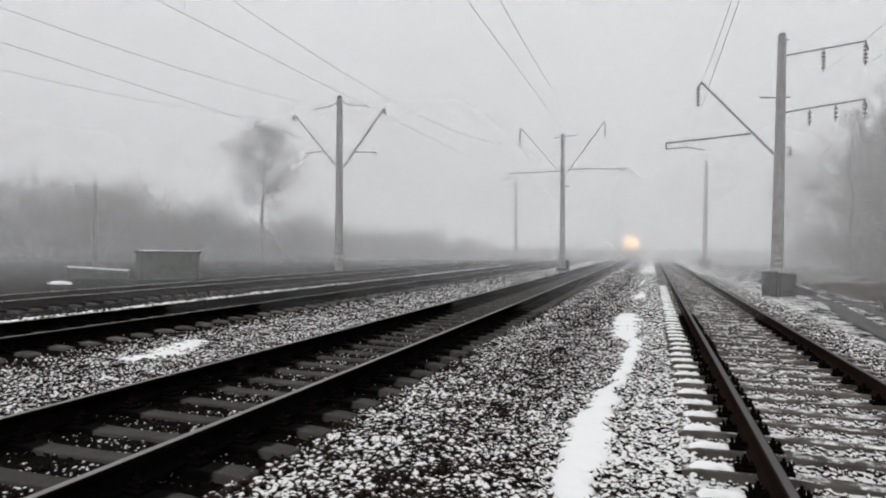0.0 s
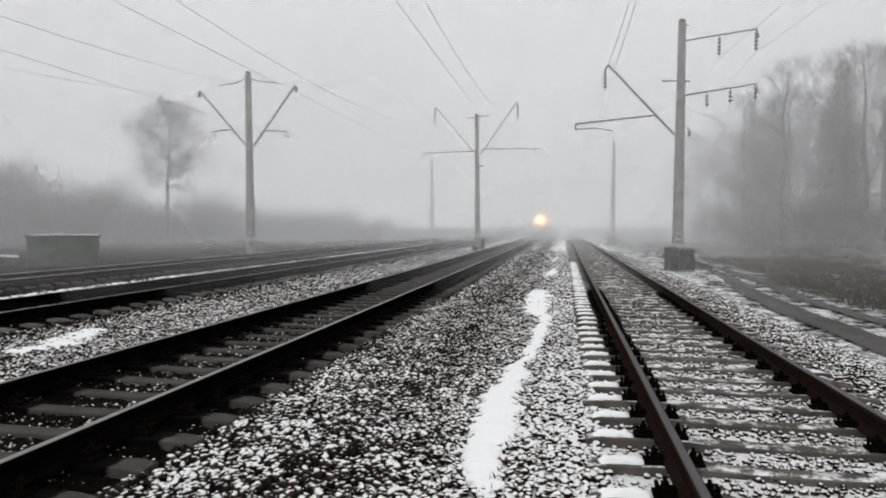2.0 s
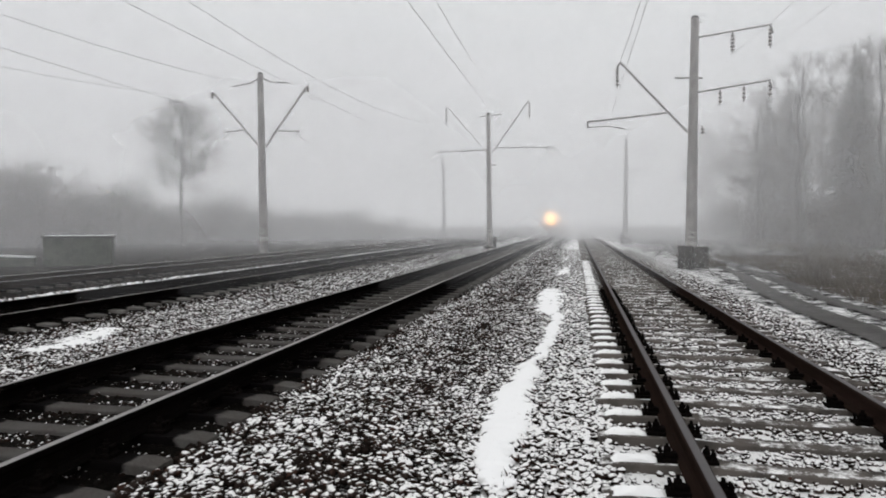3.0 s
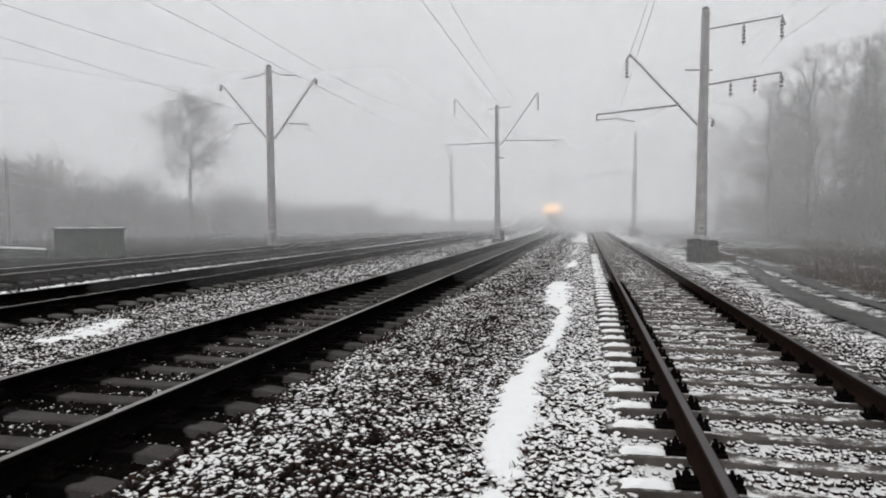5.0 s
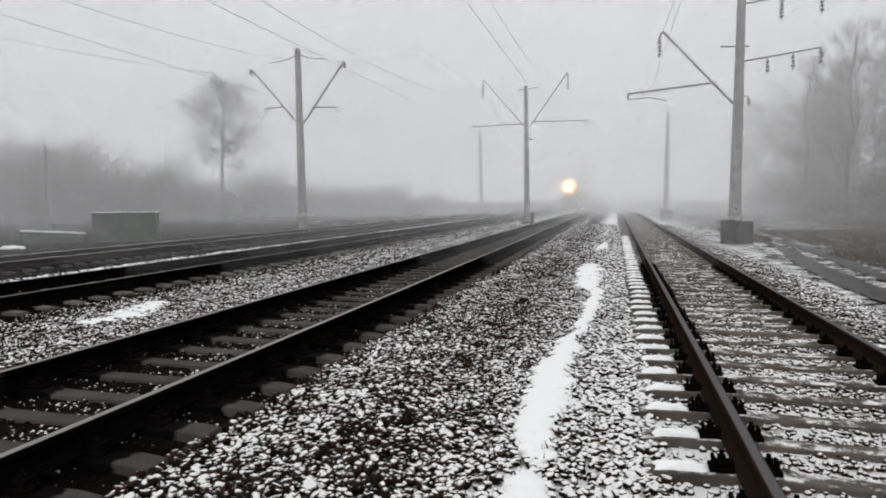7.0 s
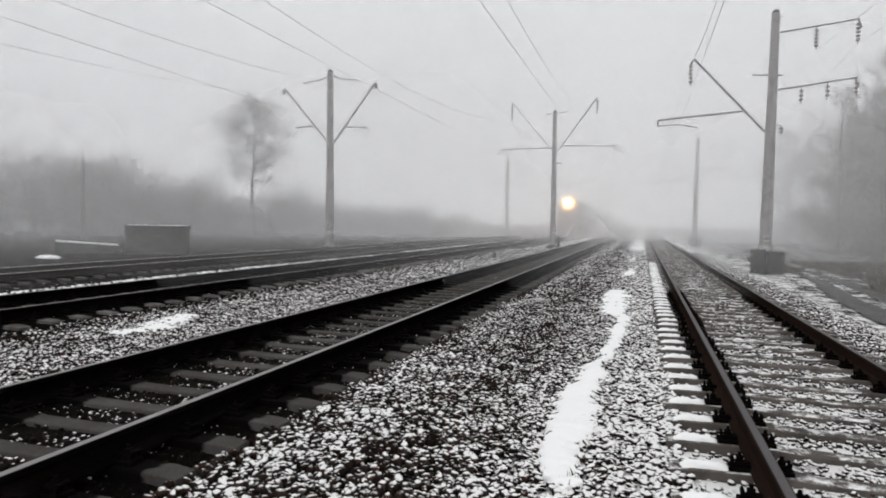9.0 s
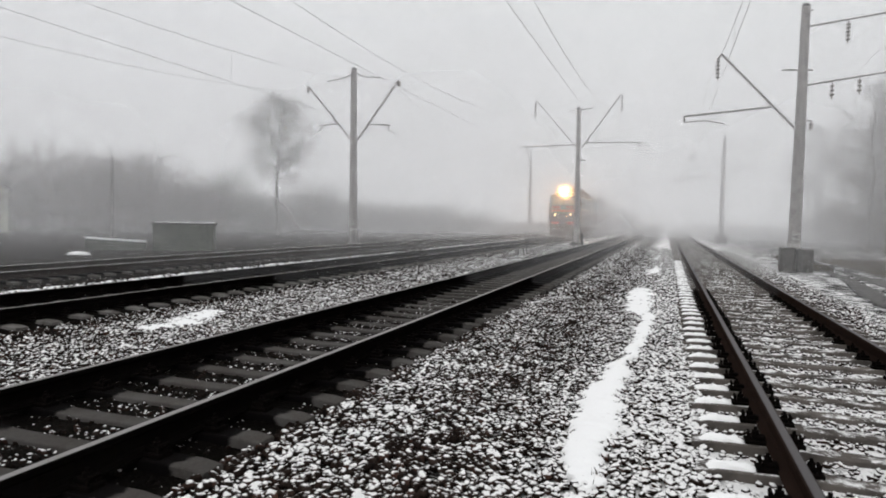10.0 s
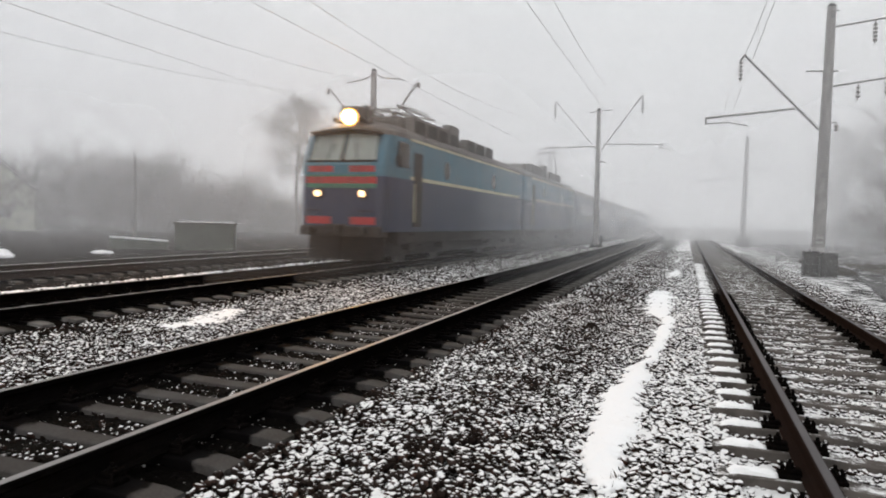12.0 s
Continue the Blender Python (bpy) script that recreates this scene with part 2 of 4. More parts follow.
M_FOOT = simple("footing_concrete", (0.02, 0.018, 0.016), (0.05, 0.045, 0.04), 3, 0.9)
M_BARK = simple("bark", (0.03, 0.026, 0.022), (0.06, 0.052, 0.045), 8, 0.9)
M_BIRCH = simple("birch_bark", (0.12, 0.115, 0.11), (0.22, 0.21, 0.20), 5, 0.85)
M_TWIG = simple("twigs", (0.045, 0.038, 0.03), (0.085, 0.07, 0.052), 12, 0.9)
M_NEEDLE = simple("conifer_needles", (0.018, 0.028, 0.016), (0.04, 0.055, 0.03), 4, 0.8)
M_GRASS = simple("dead_grass", (0.05, 0.04, 0.03), (0.11, 0.092, 0.072), 7, 0.9)
M_MUD = simple("road_mud", (0.035, 0.032, 0.03), (0.075, 0.07, 0.066), 1.5, 0.6)
M_HUT = simple("hut_render", (0.035, 0.042, 0.032), (0.06, 0.068, 0.053), 2, 0.9)
M_HOUSE = simple("house_plaster", (0.42, 0.44, 0.32), (0.55, 0.56, 0.43), 1.2, 0.9)
M_ROOF = simple("roof_slate", (0.10, 0.10, 0.10), (0.2, 0.2, 0.2), 2, 0.8)
M_DARKGLASS = simple("dark_window", (0.02, 0.022, 0.025), (0.035, 0.037, 0.04), 2, 0.15)
M_WOOD = simple("weathered_wood", (0.06, 0.055, 0.05), (0.12, 0.11, 0.10), 4, 0.9)


# ---- mesh helpers ----
def mesh_of(name, bm, material):
    me = bpy.data.meshes.new(name)
    bm.normal_update()
    bm.to_mesh(me)
    bm.free()
    for mat in material if isinstance(material, (list, tuple)) else (material,):
        me.materials.append(mat)
    return me


def part(name, bm, material, parent=None, label="", smooth=False):
    me = bm if isinstance(bm, bpy.types.Mesh) else mesh_of(name, bm, material)
    if smooth:
        me.polygons.foreach_set("use_smooth", [True] * len(me.polygons))
    ob = new(name, me)
    ob.parent = parent
    if label:
        ob["label"] = label
    return ob


def thing(name, m, label, category, group="", kind=""):
    ob = new(name)
    ob.empty_display_size = 0.3
    ob.matrix_basis = m
    return tagged(ob, label, category, group, kind)


def box(bm, lo, hi, bevel=0.0, m=None):
    vs = bmesh.ops.create_cube(bm, size=1)["verts"]
    for v in vs:
        v.co = Vector([lo[i] + (v.co[i] + 0.5) * (hi[i] - lo[i]) for i in range(3)])
    if bevel:
        es = {e for v in vs for e in v.link_edges}
        got = bmesh.ops.bevel(bm, geom=list(es), offset=bevel, segments=2, affect="EDGES", profile=0.6)
        vs = list({v for f in got["faces"] for v in f.verts} | {v for v in vs if v.is_valid})
    if m is not None:
        bmesh.ops.transform(bm, matrix=m, verts=vs)
    return bm


def tube(bm, points, radii, sides=8, caps=True):
    """A tapered tube along points."""
    pts = [Vector(p) for p in points]
    if not hasattr(radii, "__len__"):
        radii = [radii] * len(pts)
    rings = []
    for i, p in enumerate(pts):
        d = (pts[min(i + 1, len(pts) - 1)] - pts[max(i - 1, 0)]).normalized()
        side = d.cross(Vector((0, 0, 1)) if abs(d.z) < 0.9 else Vector((1, 0, 0))).normalized()
        up = side.cross(d)
        rings.append([bm.verts.new(p + radii[i] * (math.cos(a) * side + math.sin(a) * up)) for a in (2 * math.pi * k / sides for k in range(sides))])
    for a, b in zip(rings, rings[1:]):
        for k in range(sides):
            bm.faces.new((a[k], a[(k + 1) % sides], b[(k + 1) % sides], b[k]))
    if caps:
        bm.faces.new(rings[0][::-1])
        bm.faces.new(rings[-1])
    return bm


def raw_mesh(name, verts, faces, material):
    """A mesh from numpy arrays of vertices and equal-sided faces."""
    me = bpy.data.meshes.new(name)
    verts, faces = np.asarray(verts, np.float32), np.asarray(faces, np.int32)
    n, k = faces.shape
    me.vertices.add(len(verts))
    me.vertices.foreach_set("co", verts.ravel())
    me.loops.add(n * k)
    me.loops.foreach_set("vertex_index", faces.ravel())
    me.polygons.add(n)
    me.polygons.foreach_set("loop_start", np.arange(0, n * k, k, dtype=np.int32))
    me.update(calc_edges=True)
    me.materials.append(material)
    return me


# ---- the ground ----
TRACKS = {"A": (1.527, 0.0), "B": (-3.961, 0.045), "C": (-9.705, 0.0), "D": (-15.05, 0.0)}
ROAD_Z = -0.42


def ground_z(x, y):
    """The formation: level beds, a shoulder down to the lane on one side and to waste ground on the other."""
    z = np.full_like(x, -0.055)
    z -= 0.02 * np.exp(-((x - 0.35) / 0.35) ** 2)
    z += 0.05 * np.exp(-((x + 3.961) / 1.35) ** 8) + 0.02 * np.exp(-((x + 9.705) / 1.2) ** 8)
    z -= 0.05 * np.exp(-((x + 1.0) / 0.7) ** 2) + 0.05 * np.exp(-((x + 6.8) / 0.8) ** 2) + 0.08 * np.exp(-((x + 12.5) / 0.7) ** 2)
    right = np.clip((x - 3.1) / 1.6, 0, 1)
    z += right * right * (3 - 2 * right) * (ROAD_Z + 0.055)
    left = np.clip((-x - 17.0) / 3.0, 0, 1)
    z += left * left * (3 - 2 * left) * (-0.25)
    far = np.clip((x - 9) / 30, 0, 1)
    return z + far * 0.5


def build_ground():
    xs = np.unique(np.concatenate([np.linspace(-900, -60, 15), np.linspace(-60, -20, 21), np.linspace(-20, 12, 161), np.linspace(12, 50, 20), np.linspace(50, 900, 15)]))
    ys = np.unique(np.concatenate([np.linspace(-300, -6, 12), np.linspace(-6, 30, 145), np.linspace(30, 120, 60), np.linspace(120, 1500, 20)]))
    X, Y = np.meshgrid(xs, ys, indexing="ij")
    Z = ground_z(X, Y)
    near = (np.abs(Y - 12) < 20) & (X > -20) & (X < 12)
    Z = Z + np.where(near, (np.random.RandomState(3).rand(*X.shape) - 0.5) * 0.025, 0)
    n, k = X.shape
    idx = np.arange(n * k).reshape(n, k)
    faces = np.stack([idx[:-1, :-1], idx[1:, :-1], idx[1:, 1:], idx[:-1, 1:]], -1).reshape(-1, 4)
    ob = new("ground", raw_mesh("ground", np.stack([X, Y, Z], -1).reshape(-1, 3), faces, M_GROUND))
    tagged(ob, "railway formation of dark gravel dusted with thin snow", "ground", kind="structure")


build_ground()


# ---- ballast stones ----
def stone_shapes(sub, count, seed):
    rs = np.random.RandomState(seed)
    out = []
    for _ in range(count):
        bm = bmesh.new()
        bmesh.ops.create_icosphere(bm, subdivisions=sub, radius=1.0)
        v = np.array([p.co[:] for p in bm.verts])
        f = np.array([[q.index for q in p.verts] for p in bm.faces])
        bm.free()
        v = v * (1 + 0.28 * (rs.rand(len(v), 1) - 0.5)) * np.array([1.0, 0.8 + 0.3 * rs.rand(), 0.62 + 0.25 * rs.rand()])
        for _ in range(4):
            d = rs.randn(3)
            d /= np.linalg.norm(d)
            over = np.maximum(v @ d - 0.62, 0)
            v = v - over[:, None] * d
        out.append((v, f))
    return out


def scatter(name, zones, shapes, seed, label):
    """Loose stones over rectangles: (x0, x1, y0, y1, stones per square metre, smallest and largest radius, sink)."""
    rs = np.random.RandomState(seed)
    vs, fs, base = [], [], 0
    for x0, x1, y0, y1, dens, r0, r1, rise in zones:
        n = int((x1 - x0) * (y1 - y0) * dens)
        P = np.stack([rs.uniform(x0, x1, n), rs.uniform(y0, y1, n)], 1)
        Z = ground_z(P[:, 0], P[:, 1]) + rise
        R = r0 + (r1 - r0) * rs.rand(n) ** 2
        kind = rs.randint(len(shapes), size=n)
        A = rs.rand(n) * 6.283
        T = (rs.rand(n, 2) - 0.5) * 0.9
        for k, (v, f) in enumerate(shapes):
            w = np.where(kind == k)[0]
            if not len(w):
                continue
            c, s = np.cos(A[w])[:, None], np.sin(A[w])[:, None]
            q = v[None] * R[w][:, None, None]
            x, y, z = q[..., 0], q[..., 1], q[..., 2]
            X, Y = c * x - s * y, s * x + c * y
            z = z + T[w][:, :1] * X + T[w][:, 1:] * Y
            q = np.stack([X + P[w][:, :1], Y + P[w][:, 1:], z + Z[w][:, None] + R[w][:, None] * 0.25], -1)
            vs.append(q.reshape(-1, 3))
            fs.append((f[None] + base + (np.arange(len(w)) * len(v))[:, None, None]).reshape(-1, 3))
            base += len(w) * len(v)
    me = raw_mesh(name, np.concatenate(vs), np.concatenate(fs), M_STONE)
    me.polygons.foreach_set("use_smooth", [True] * len(me.polygons))
    tagged(new(name, me), label, "ballast", kind="stuff")


FINE, COARSE = stone_shapes(2, 10, 5), stone_shapes(1, 8, 6)
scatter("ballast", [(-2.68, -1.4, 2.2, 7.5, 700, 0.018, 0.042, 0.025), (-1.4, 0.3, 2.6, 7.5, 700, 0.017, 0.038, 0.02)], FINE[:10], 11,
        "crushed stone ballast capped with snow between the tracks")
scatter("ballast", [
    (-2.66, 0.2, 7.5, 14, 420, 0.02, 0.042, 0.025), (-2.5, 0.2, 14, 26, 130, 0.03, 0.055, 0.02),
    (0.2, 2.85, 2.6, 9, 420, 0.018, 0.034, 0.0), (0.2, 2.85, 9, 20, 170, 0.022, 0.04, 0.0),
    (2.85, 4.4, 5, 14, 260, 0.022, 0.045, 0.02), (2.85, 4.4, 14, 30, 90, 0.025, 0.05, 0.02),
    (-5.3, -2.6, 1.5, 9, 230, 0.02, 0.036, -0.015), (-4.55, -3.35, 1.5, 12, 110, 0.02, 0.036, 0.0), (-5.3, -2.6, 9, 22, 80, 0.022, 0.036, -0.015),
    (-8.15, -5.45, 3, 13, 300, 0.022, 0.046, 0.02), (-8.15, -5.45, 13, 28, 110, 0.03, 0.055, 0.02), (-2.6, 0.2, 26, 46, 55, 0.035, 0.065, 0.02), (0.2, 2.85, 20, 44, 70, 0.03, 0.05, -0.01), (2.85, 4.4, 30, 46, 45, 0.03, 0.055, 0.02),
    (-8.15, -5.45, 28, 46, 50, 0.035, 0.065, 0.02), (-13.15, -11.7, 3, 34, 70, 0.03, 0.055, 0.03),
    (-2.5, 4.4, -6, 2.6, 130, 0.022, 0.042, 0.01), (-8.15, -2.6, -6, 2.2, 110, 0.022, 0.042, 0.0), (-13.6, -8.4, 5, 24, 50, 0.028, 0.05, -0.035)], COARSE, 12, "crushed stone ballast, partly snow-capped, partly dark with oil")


# ---- tracks ----
def rail_mesh(y0, y1, material):
    """Flat-bottomed rail, 0.18 high, foot on the pads at z = 0.012."""
    half = [(0.070, 0.0), (0.070, 0.011), (0.028, 0.024), (0.010, 0.045), (0.009, 0.118), (0.022, 0.133), (0.037, 0.140), (0.0375, 0.168), (0.030, 0.178), (0.014, 0.1805)]
    ring = half + [(-x, z) for x, z in half[::-1]]
    bm = bmesh.new()
    ys = [y0 + (y1 - y0) * i / 40 for i in range(41)]
    rows = [[bm.verts.new((x, y, z)) for x, z in ring] for y in ys]
    n = len(ring)
    for a, b in zip(rows, rows[1:]):
        for k in range(n):
            bm.faces.new((a[k], a[(k + 1) % n], b[(k + 1) % n], b[k]))
    bm.faces.new(rows[0])
    bm.faces.new(rows[-1][::-1])
    bmesh.ops.recalc_face_normals(bm, faces=bm.faces)
    return mesh_of("rail", bm, material)


def sleeper_mesh(material):
    """Prestressed concrete sleeper 2.7 m long: high seats under the rails, a hollow waist between them."""
    bm = bmesh.new()
    prof = [(-1.35, -0.015, 0.102), (-1.22, 0.0, 0.106), (-0.62, 0.008, 0.106), (-0.42, -0.010, 0.096), (0.0, -0.014, 0.092), (0.42, -0.010, 0.096), (0.62, 0.008, 0.106), (1.22, 0.0, 0.106), (1.35, -0.015, 0.102)]
    rows = []
    for x, z, w in prof:
        t = w * 0.92
        rows.append([bm.verts.new(c) for c in ((x, -w, -0.2), (x, -w + 0.006, z - 0.05), (x, -t, z - 0.008), (x, -t + 0.008, z), (x, t - 0.008, z), (x, t, z - 0.008), (x, w - 0.006, z - 0.05), (x, w, -0.2))])
    for a, b in zip(rows, rows[1:]):
        for k in range(7):
            bm.faces.new((a[k], b[k], b[k + 1], a[k + 1]))
    bm.faces.new(rows[0])
    bm.faces.new(rows[-1][::-1])
    bmesh.ops.recalc_face_normals(bm, faces=bm.faces)
    return mesh_of("sleeper", bm, material)


def clip_mesh():
    """A rail fastening: base plate, clamp and bolt with its nut."""
    bm = bmesh.new()
    box(bm, (-0.05, -0.06, 0.0), (0.09, 0.06, 0.03), 0.006)
    box(bm, (-0.045, -0.035, 0.028), (0.045, 0.035, 0.062), 0.01)
    tube(bm, [(0.02, 0, 0.05), (0.02, 0, 0.115)], 0.013, 6)
    tube(bm, [(0.02, 0, 0.062), (0.02, 0, 0.09)], 0.026, 6)
    tube(bm, [(0.06, -0.04, 0.03), (0.065, -0.035, 0.075), (0.065, 0.035, 0.075), (0.06, 0.04, 0.03)], 0.012, 6)
    return mesh_of("rail_clip", bm, M_CLIP)


CLIP = clip_mesh()


def snow_cap_mesh(seed):
    """A soft pad of snow on the outer end of a sleeper."""
    bm = bmesh.new()
    bmesh.ops.create_grid(bm, x_segments=12, y_segments=8, size=0.5)
    for v in bm.verts:
        u, w = v.co.x * 2, v.co.y * 2
        wob = 1 + 0.22 * noise.noise((u * 1.7, w * 1.7, seed))
        h = max(0.0, 1 - abs(u) ** 4) * max(0.0, 1 - abs(w) ** 4)
        v.co = Vector((-1.13 + 0.17 * u * wob, 0.066 * w * wob - 0.004, -0.014 + 0.045 * h * (1 + 0.5 * noise.noise((u * 3, w * 3, seed + 7)))))
    return mesh_of("snow_cap", bm, M_SNOW)


CAPS = [snow_cap_mesh(k) for k in range(5)]


def build_track(key, label, m_rail, m_sleeper, y_first, count, clips_to, far_to):
    x, z = TRACKS[key]
    track = thing("railway_track", pose(x, 0, z), label, "railway track", "parallel railway tracks")
    rm = rail_mesh(-6, far_to, m_rail)
    for s in (-1, 1):
        r = part("rail", rm, None, track, "steel rail with a polished running surface")
        r.matrix_basis = pose(s * 0.7975, 0, 0.012)
    sm = sleeper_mesh(m_sleeper)
    rs = np.random.RandomState(ord(key))
    for i in range(count):
        sl = part("sleeper", sm, None, track)
        y = y_first + 0.543 * i
        sl.matrix_basis = pose(rs.uniform(-0.02, 0.02), y + rs.uniform(-0.015, 0.015), rs.uniform(-0.008, 0.004), 0, rs.uniform(-0.3, 0.3), rs.uniform(-0.7, 0.7))
        if key == "A" and y < 30:
            part("snow_cap", CAPS[i % 5], None, sl, "pad of snow on the sleeper's end")
        if y < clips_to:
            for s in (-1, 1):
                for o in (-1, 1):
                    c = part("rail_clip", CLIP, None, sl)
                    c.matrix_basis = pose(s * 0.7975 + o * 0.105, 0, 0.004, 0, 0, 0 if o > 0 else 180)
    # the sleepers further on
    v = np.array([p.co[:] for p in sm.vertices])
    f4 = [list(p.vertices) for p in sm.polygons if len(p.vertices) == 4]
    ys = np.arange(y_first + 0.543 * count, 150, 0.543)
    V = (v[None] + np.stack([0 * ys, ys, 0 * ys], -1)[:, None]).reshape(-1, 3)
    F = (np.array(f4)[None] + (np.arange(len(ys)) * len(v))[:, None, None]).reshape(-1, 4)
    far = part("sleeper", raw_mesh("far_sleepers", V, F, m_sleeper), None, track)
    far["kind"] = "stuff"
    return track


build_track("A", "single track with brown rails and snowy concrete sleepers", M_RAIL_A, M_SLEEPER_A, -5.783, 121, 16, 420)
build_track("B", "track with black oily rails and bare concrete sleepers", M_RAIL_B, M_SLEEPER_B, -5.49, 121, 14, 420)
build_track("C", "main track with black oily rails in dark ballast", M_RAIL_B, M_SLEEPER_C, -5.474, 118, 12, 420)
build_track("D", "outer track half sunk in dark ballast", M_RAIL_D, M_SLEEPER_B, -5.736, 108, 0, 420)


# ---- lying snow ----
def snow_drift(rows, label, seed, thick=0.05):
    """A flat drift along the track: rows of (y, left edge, right edge)."""
    rs = np.random.RandomState(seed)
    ys = [r[0] for r in rows]
    n, k = max(30, int((ys[-1] - ys[0]) / 0.03)), 12
    vs = []
    for i in range(n + 1):
        y = ys[0] + (ys[-1] - ys[0]) * i / n
        l, r = np.interp(y, ys, [a[1] for a in rows]), np.interp(y, ys, [a[2] for a in rows])
        edge = 0.12
        l += edge * noise.noise((y * 2.3, 3.1 + seed, 0)) + 0.09 * noise.noise((y * 9, 7 + seed, 0)) + 0.06 * noise.noise((y * 23, 1 + seed, 0))
        r += edge * noise.noise((y * 2.3, 9.7 + seed, 0)) + 0.09 * noise.noise((y * 9, 17 + seed, 0)) + 0.06 * noise.noise((y * 23, 5 + seed, 0))
        ends = min(1.0, min(i, n - i) / 5 + 0.05)
        for j in range(k + 1):
            u = j / k
            x = l + (r - l) * u
            if ends < 1:
                x = (l + r) / 2 + (x - (l + r) / 2) * ends
            g = float(ground_z(np.array([x]), np.array([y]))[0])
            dome = 1 - abs(2 * u - 1) ** 2.4
            h = thick * dome * ends * (0.8 + 0.5 * noise.noise((x * 3, y * 3, seed))) + 0.012 * noise.noise((x * 12, y * 12, seed))
            vs.append((x, y, g + 0.01 + (0.018 + h if 0 < j < k else -0.04)))
    idx = np.arange(len(vs)).reshape(n + 1, k + 1)
    fs = np.stack([idx[:-1, :-1], idx[:-1, 1:], idx[1:, 1:], idx[1:, :-1]], -1).reshape(-1, 4)
    me = raw_mesh("snow_drift", vs, fs, M_SNOW)
    me.polygons.foreach_set("use_smooth", [True] * len(me.polygons))
    tagged(new("snow_drift", me), label, "snow", "snow lying along the tracks")


STRIP = [(3.9, -0.54, -0.38), (4.15, -0.58, -0.36), (4.4, -0.68, -0.36), (4.8, -0.73, -0.38), (5.3, -0.77, -0.35), (5.85, -0.78, -0.37), (6.35, -0.80, -0.35), (6.85, -0.70, -0.37), (7.8, -0.58, -0.39),
         (8.5, -0.52, -0.33), (9.6, -0.47, -0.28), (10.7, -0.45, -0.22), (11.9, -0.45, -0.23), (12.5, -0.74, -0.22), (13.6, -0.88, -0.22), (14.7, -0.90, -0.25), (16.2, -0.92, -0.30), (17.1, -0.85, -0.42)]
snow_drift(STRIP, "long narrow strip of clean snow between two tracks", 1)
snow_drift([(2.9, -0.62, -0.40), (3.3, -0.66, -0.34), (3.7, -0.60, -0.36), (3.85, -0.55, -0.40)], "rounded patch of snow before the long strip", 8)
snow_drift([(22.0, -0.6, -0.35), (23.3, -0.66, -0.22), (24.8, -0.5, -0.3), (26.0, -0.48, -0.38)], "short patch of snow beyond the long strip", 2)
snow_drift([(31.0, -0.55, -0.45), (32.5, -0.60, -0.40), (34, -0.5, -0.4), (36, -0.45, -0.36)], "faint far strip of snow beside the single track", 3, 0.03)
snow_drift([(7.2, -7.25, -6.85), (8.0, -7.35, -6.6), (8.6, -7.45, -6.8), (9.3, -7.5, -7.1)], "thin patch of snow on ballast between the dark tracks", 4, 0.03)
snow_drift([(3.0, -12.85, -11.95), (9.0, -12.95, -11.9), (13.5, -13.0, -11.9), (20, -13.05, -11.8), (30, -12.9, -11.8), (60, -12.8, -11.9)], "long strip of snow between the main and the outer track", 5, 0.03)


# ---- the lane beside the embankment: two muddy ruts ----
def lane():
    road = thing("lane", pose(0, 0, 0), "unpaved lane with two dark wet wheel ruts in snow", "road", kind="structure")
    ruts = [([8, 11.5, 14, 16.2, 21.3, 28, 36, 60], [4.9, 4.88, 4.94, 4.85, 5.2, 6.2, 6.75, 7.3], [5.75, 5.72, 5.7, 5.66, 5.95, 6.75, 6.98, 7.6]),
            ([8, 14.5, 17.7, 20.2, 26, 34, 60], [6.35, 6.33, 6.25, 6.31, 6.87, 7.2, 8.0], [6.8, 6.75, 6.72, 6.85, 7.7, 7.55, 8.5])]
    for ys, lo, hi in ruts:
        n, k, vs = 120, 6, []
        for i in range(n + 1):
            y = ys[0] + (ys[-1] - ys[0]) * i / n
            a = np.interp(y, ys, lo) + 0.1 * noise.noise((y * 0.8, 1, lo[0])) + 0.05 * noise.noise((y * 3, 5, lo[0]))
            b = np.interp(y, ys, hi) + 0.1 * noise.noise((y * 0.8, 2, lo[0])) + 0.05 * noise.noise((y * 3, 8, lo[0]))
            for j in range(k + 1):
                x = a + (b - a) * j / k
                g = float(ground_z(np.array([x]), np.array([y]))[0])
                vs.append((x, y, g + 0.035 - 0.02 * (1 - abs(2 * j / k - 1)) + 0.008 * noise.noise((x * 5, y * 5, 0))))
        idx = np.arange(len(vs)).reshape(n + 1, k + 1)
        fs = np.stack([idx[:-1, :-1], idx[:-1, 1:], idx[1:, 1:], idx[1:, :-1]], -1).reshape(-1, 4)
        part("wheel_rut", raw_mesh("wheel_rut", vs, fs, M_MUD), None, road, smooth=True)


lane()


# ---- catenary masts ----
def insulator(parent, x, z0, z1, y=0.0, discs=4):
    """A hanging string: rod, glazed sheds and a clamp."""
    bm = bmesh.new()
    tube(bm, [(x, y, z0), (x, y, z1)], 0.022, 6)
    for i in range(discs):
        z = z0 + (z1 - z0) * (i + 1) / (discs + 1)
        tube(bm, [(x, y, z + 0.05), (x, y, z + 0.01), (x, y, z - 0.05)], [0.03, 0.10, 0.085], 10)
    return part("insulator", bm, M_INSUL, parent)


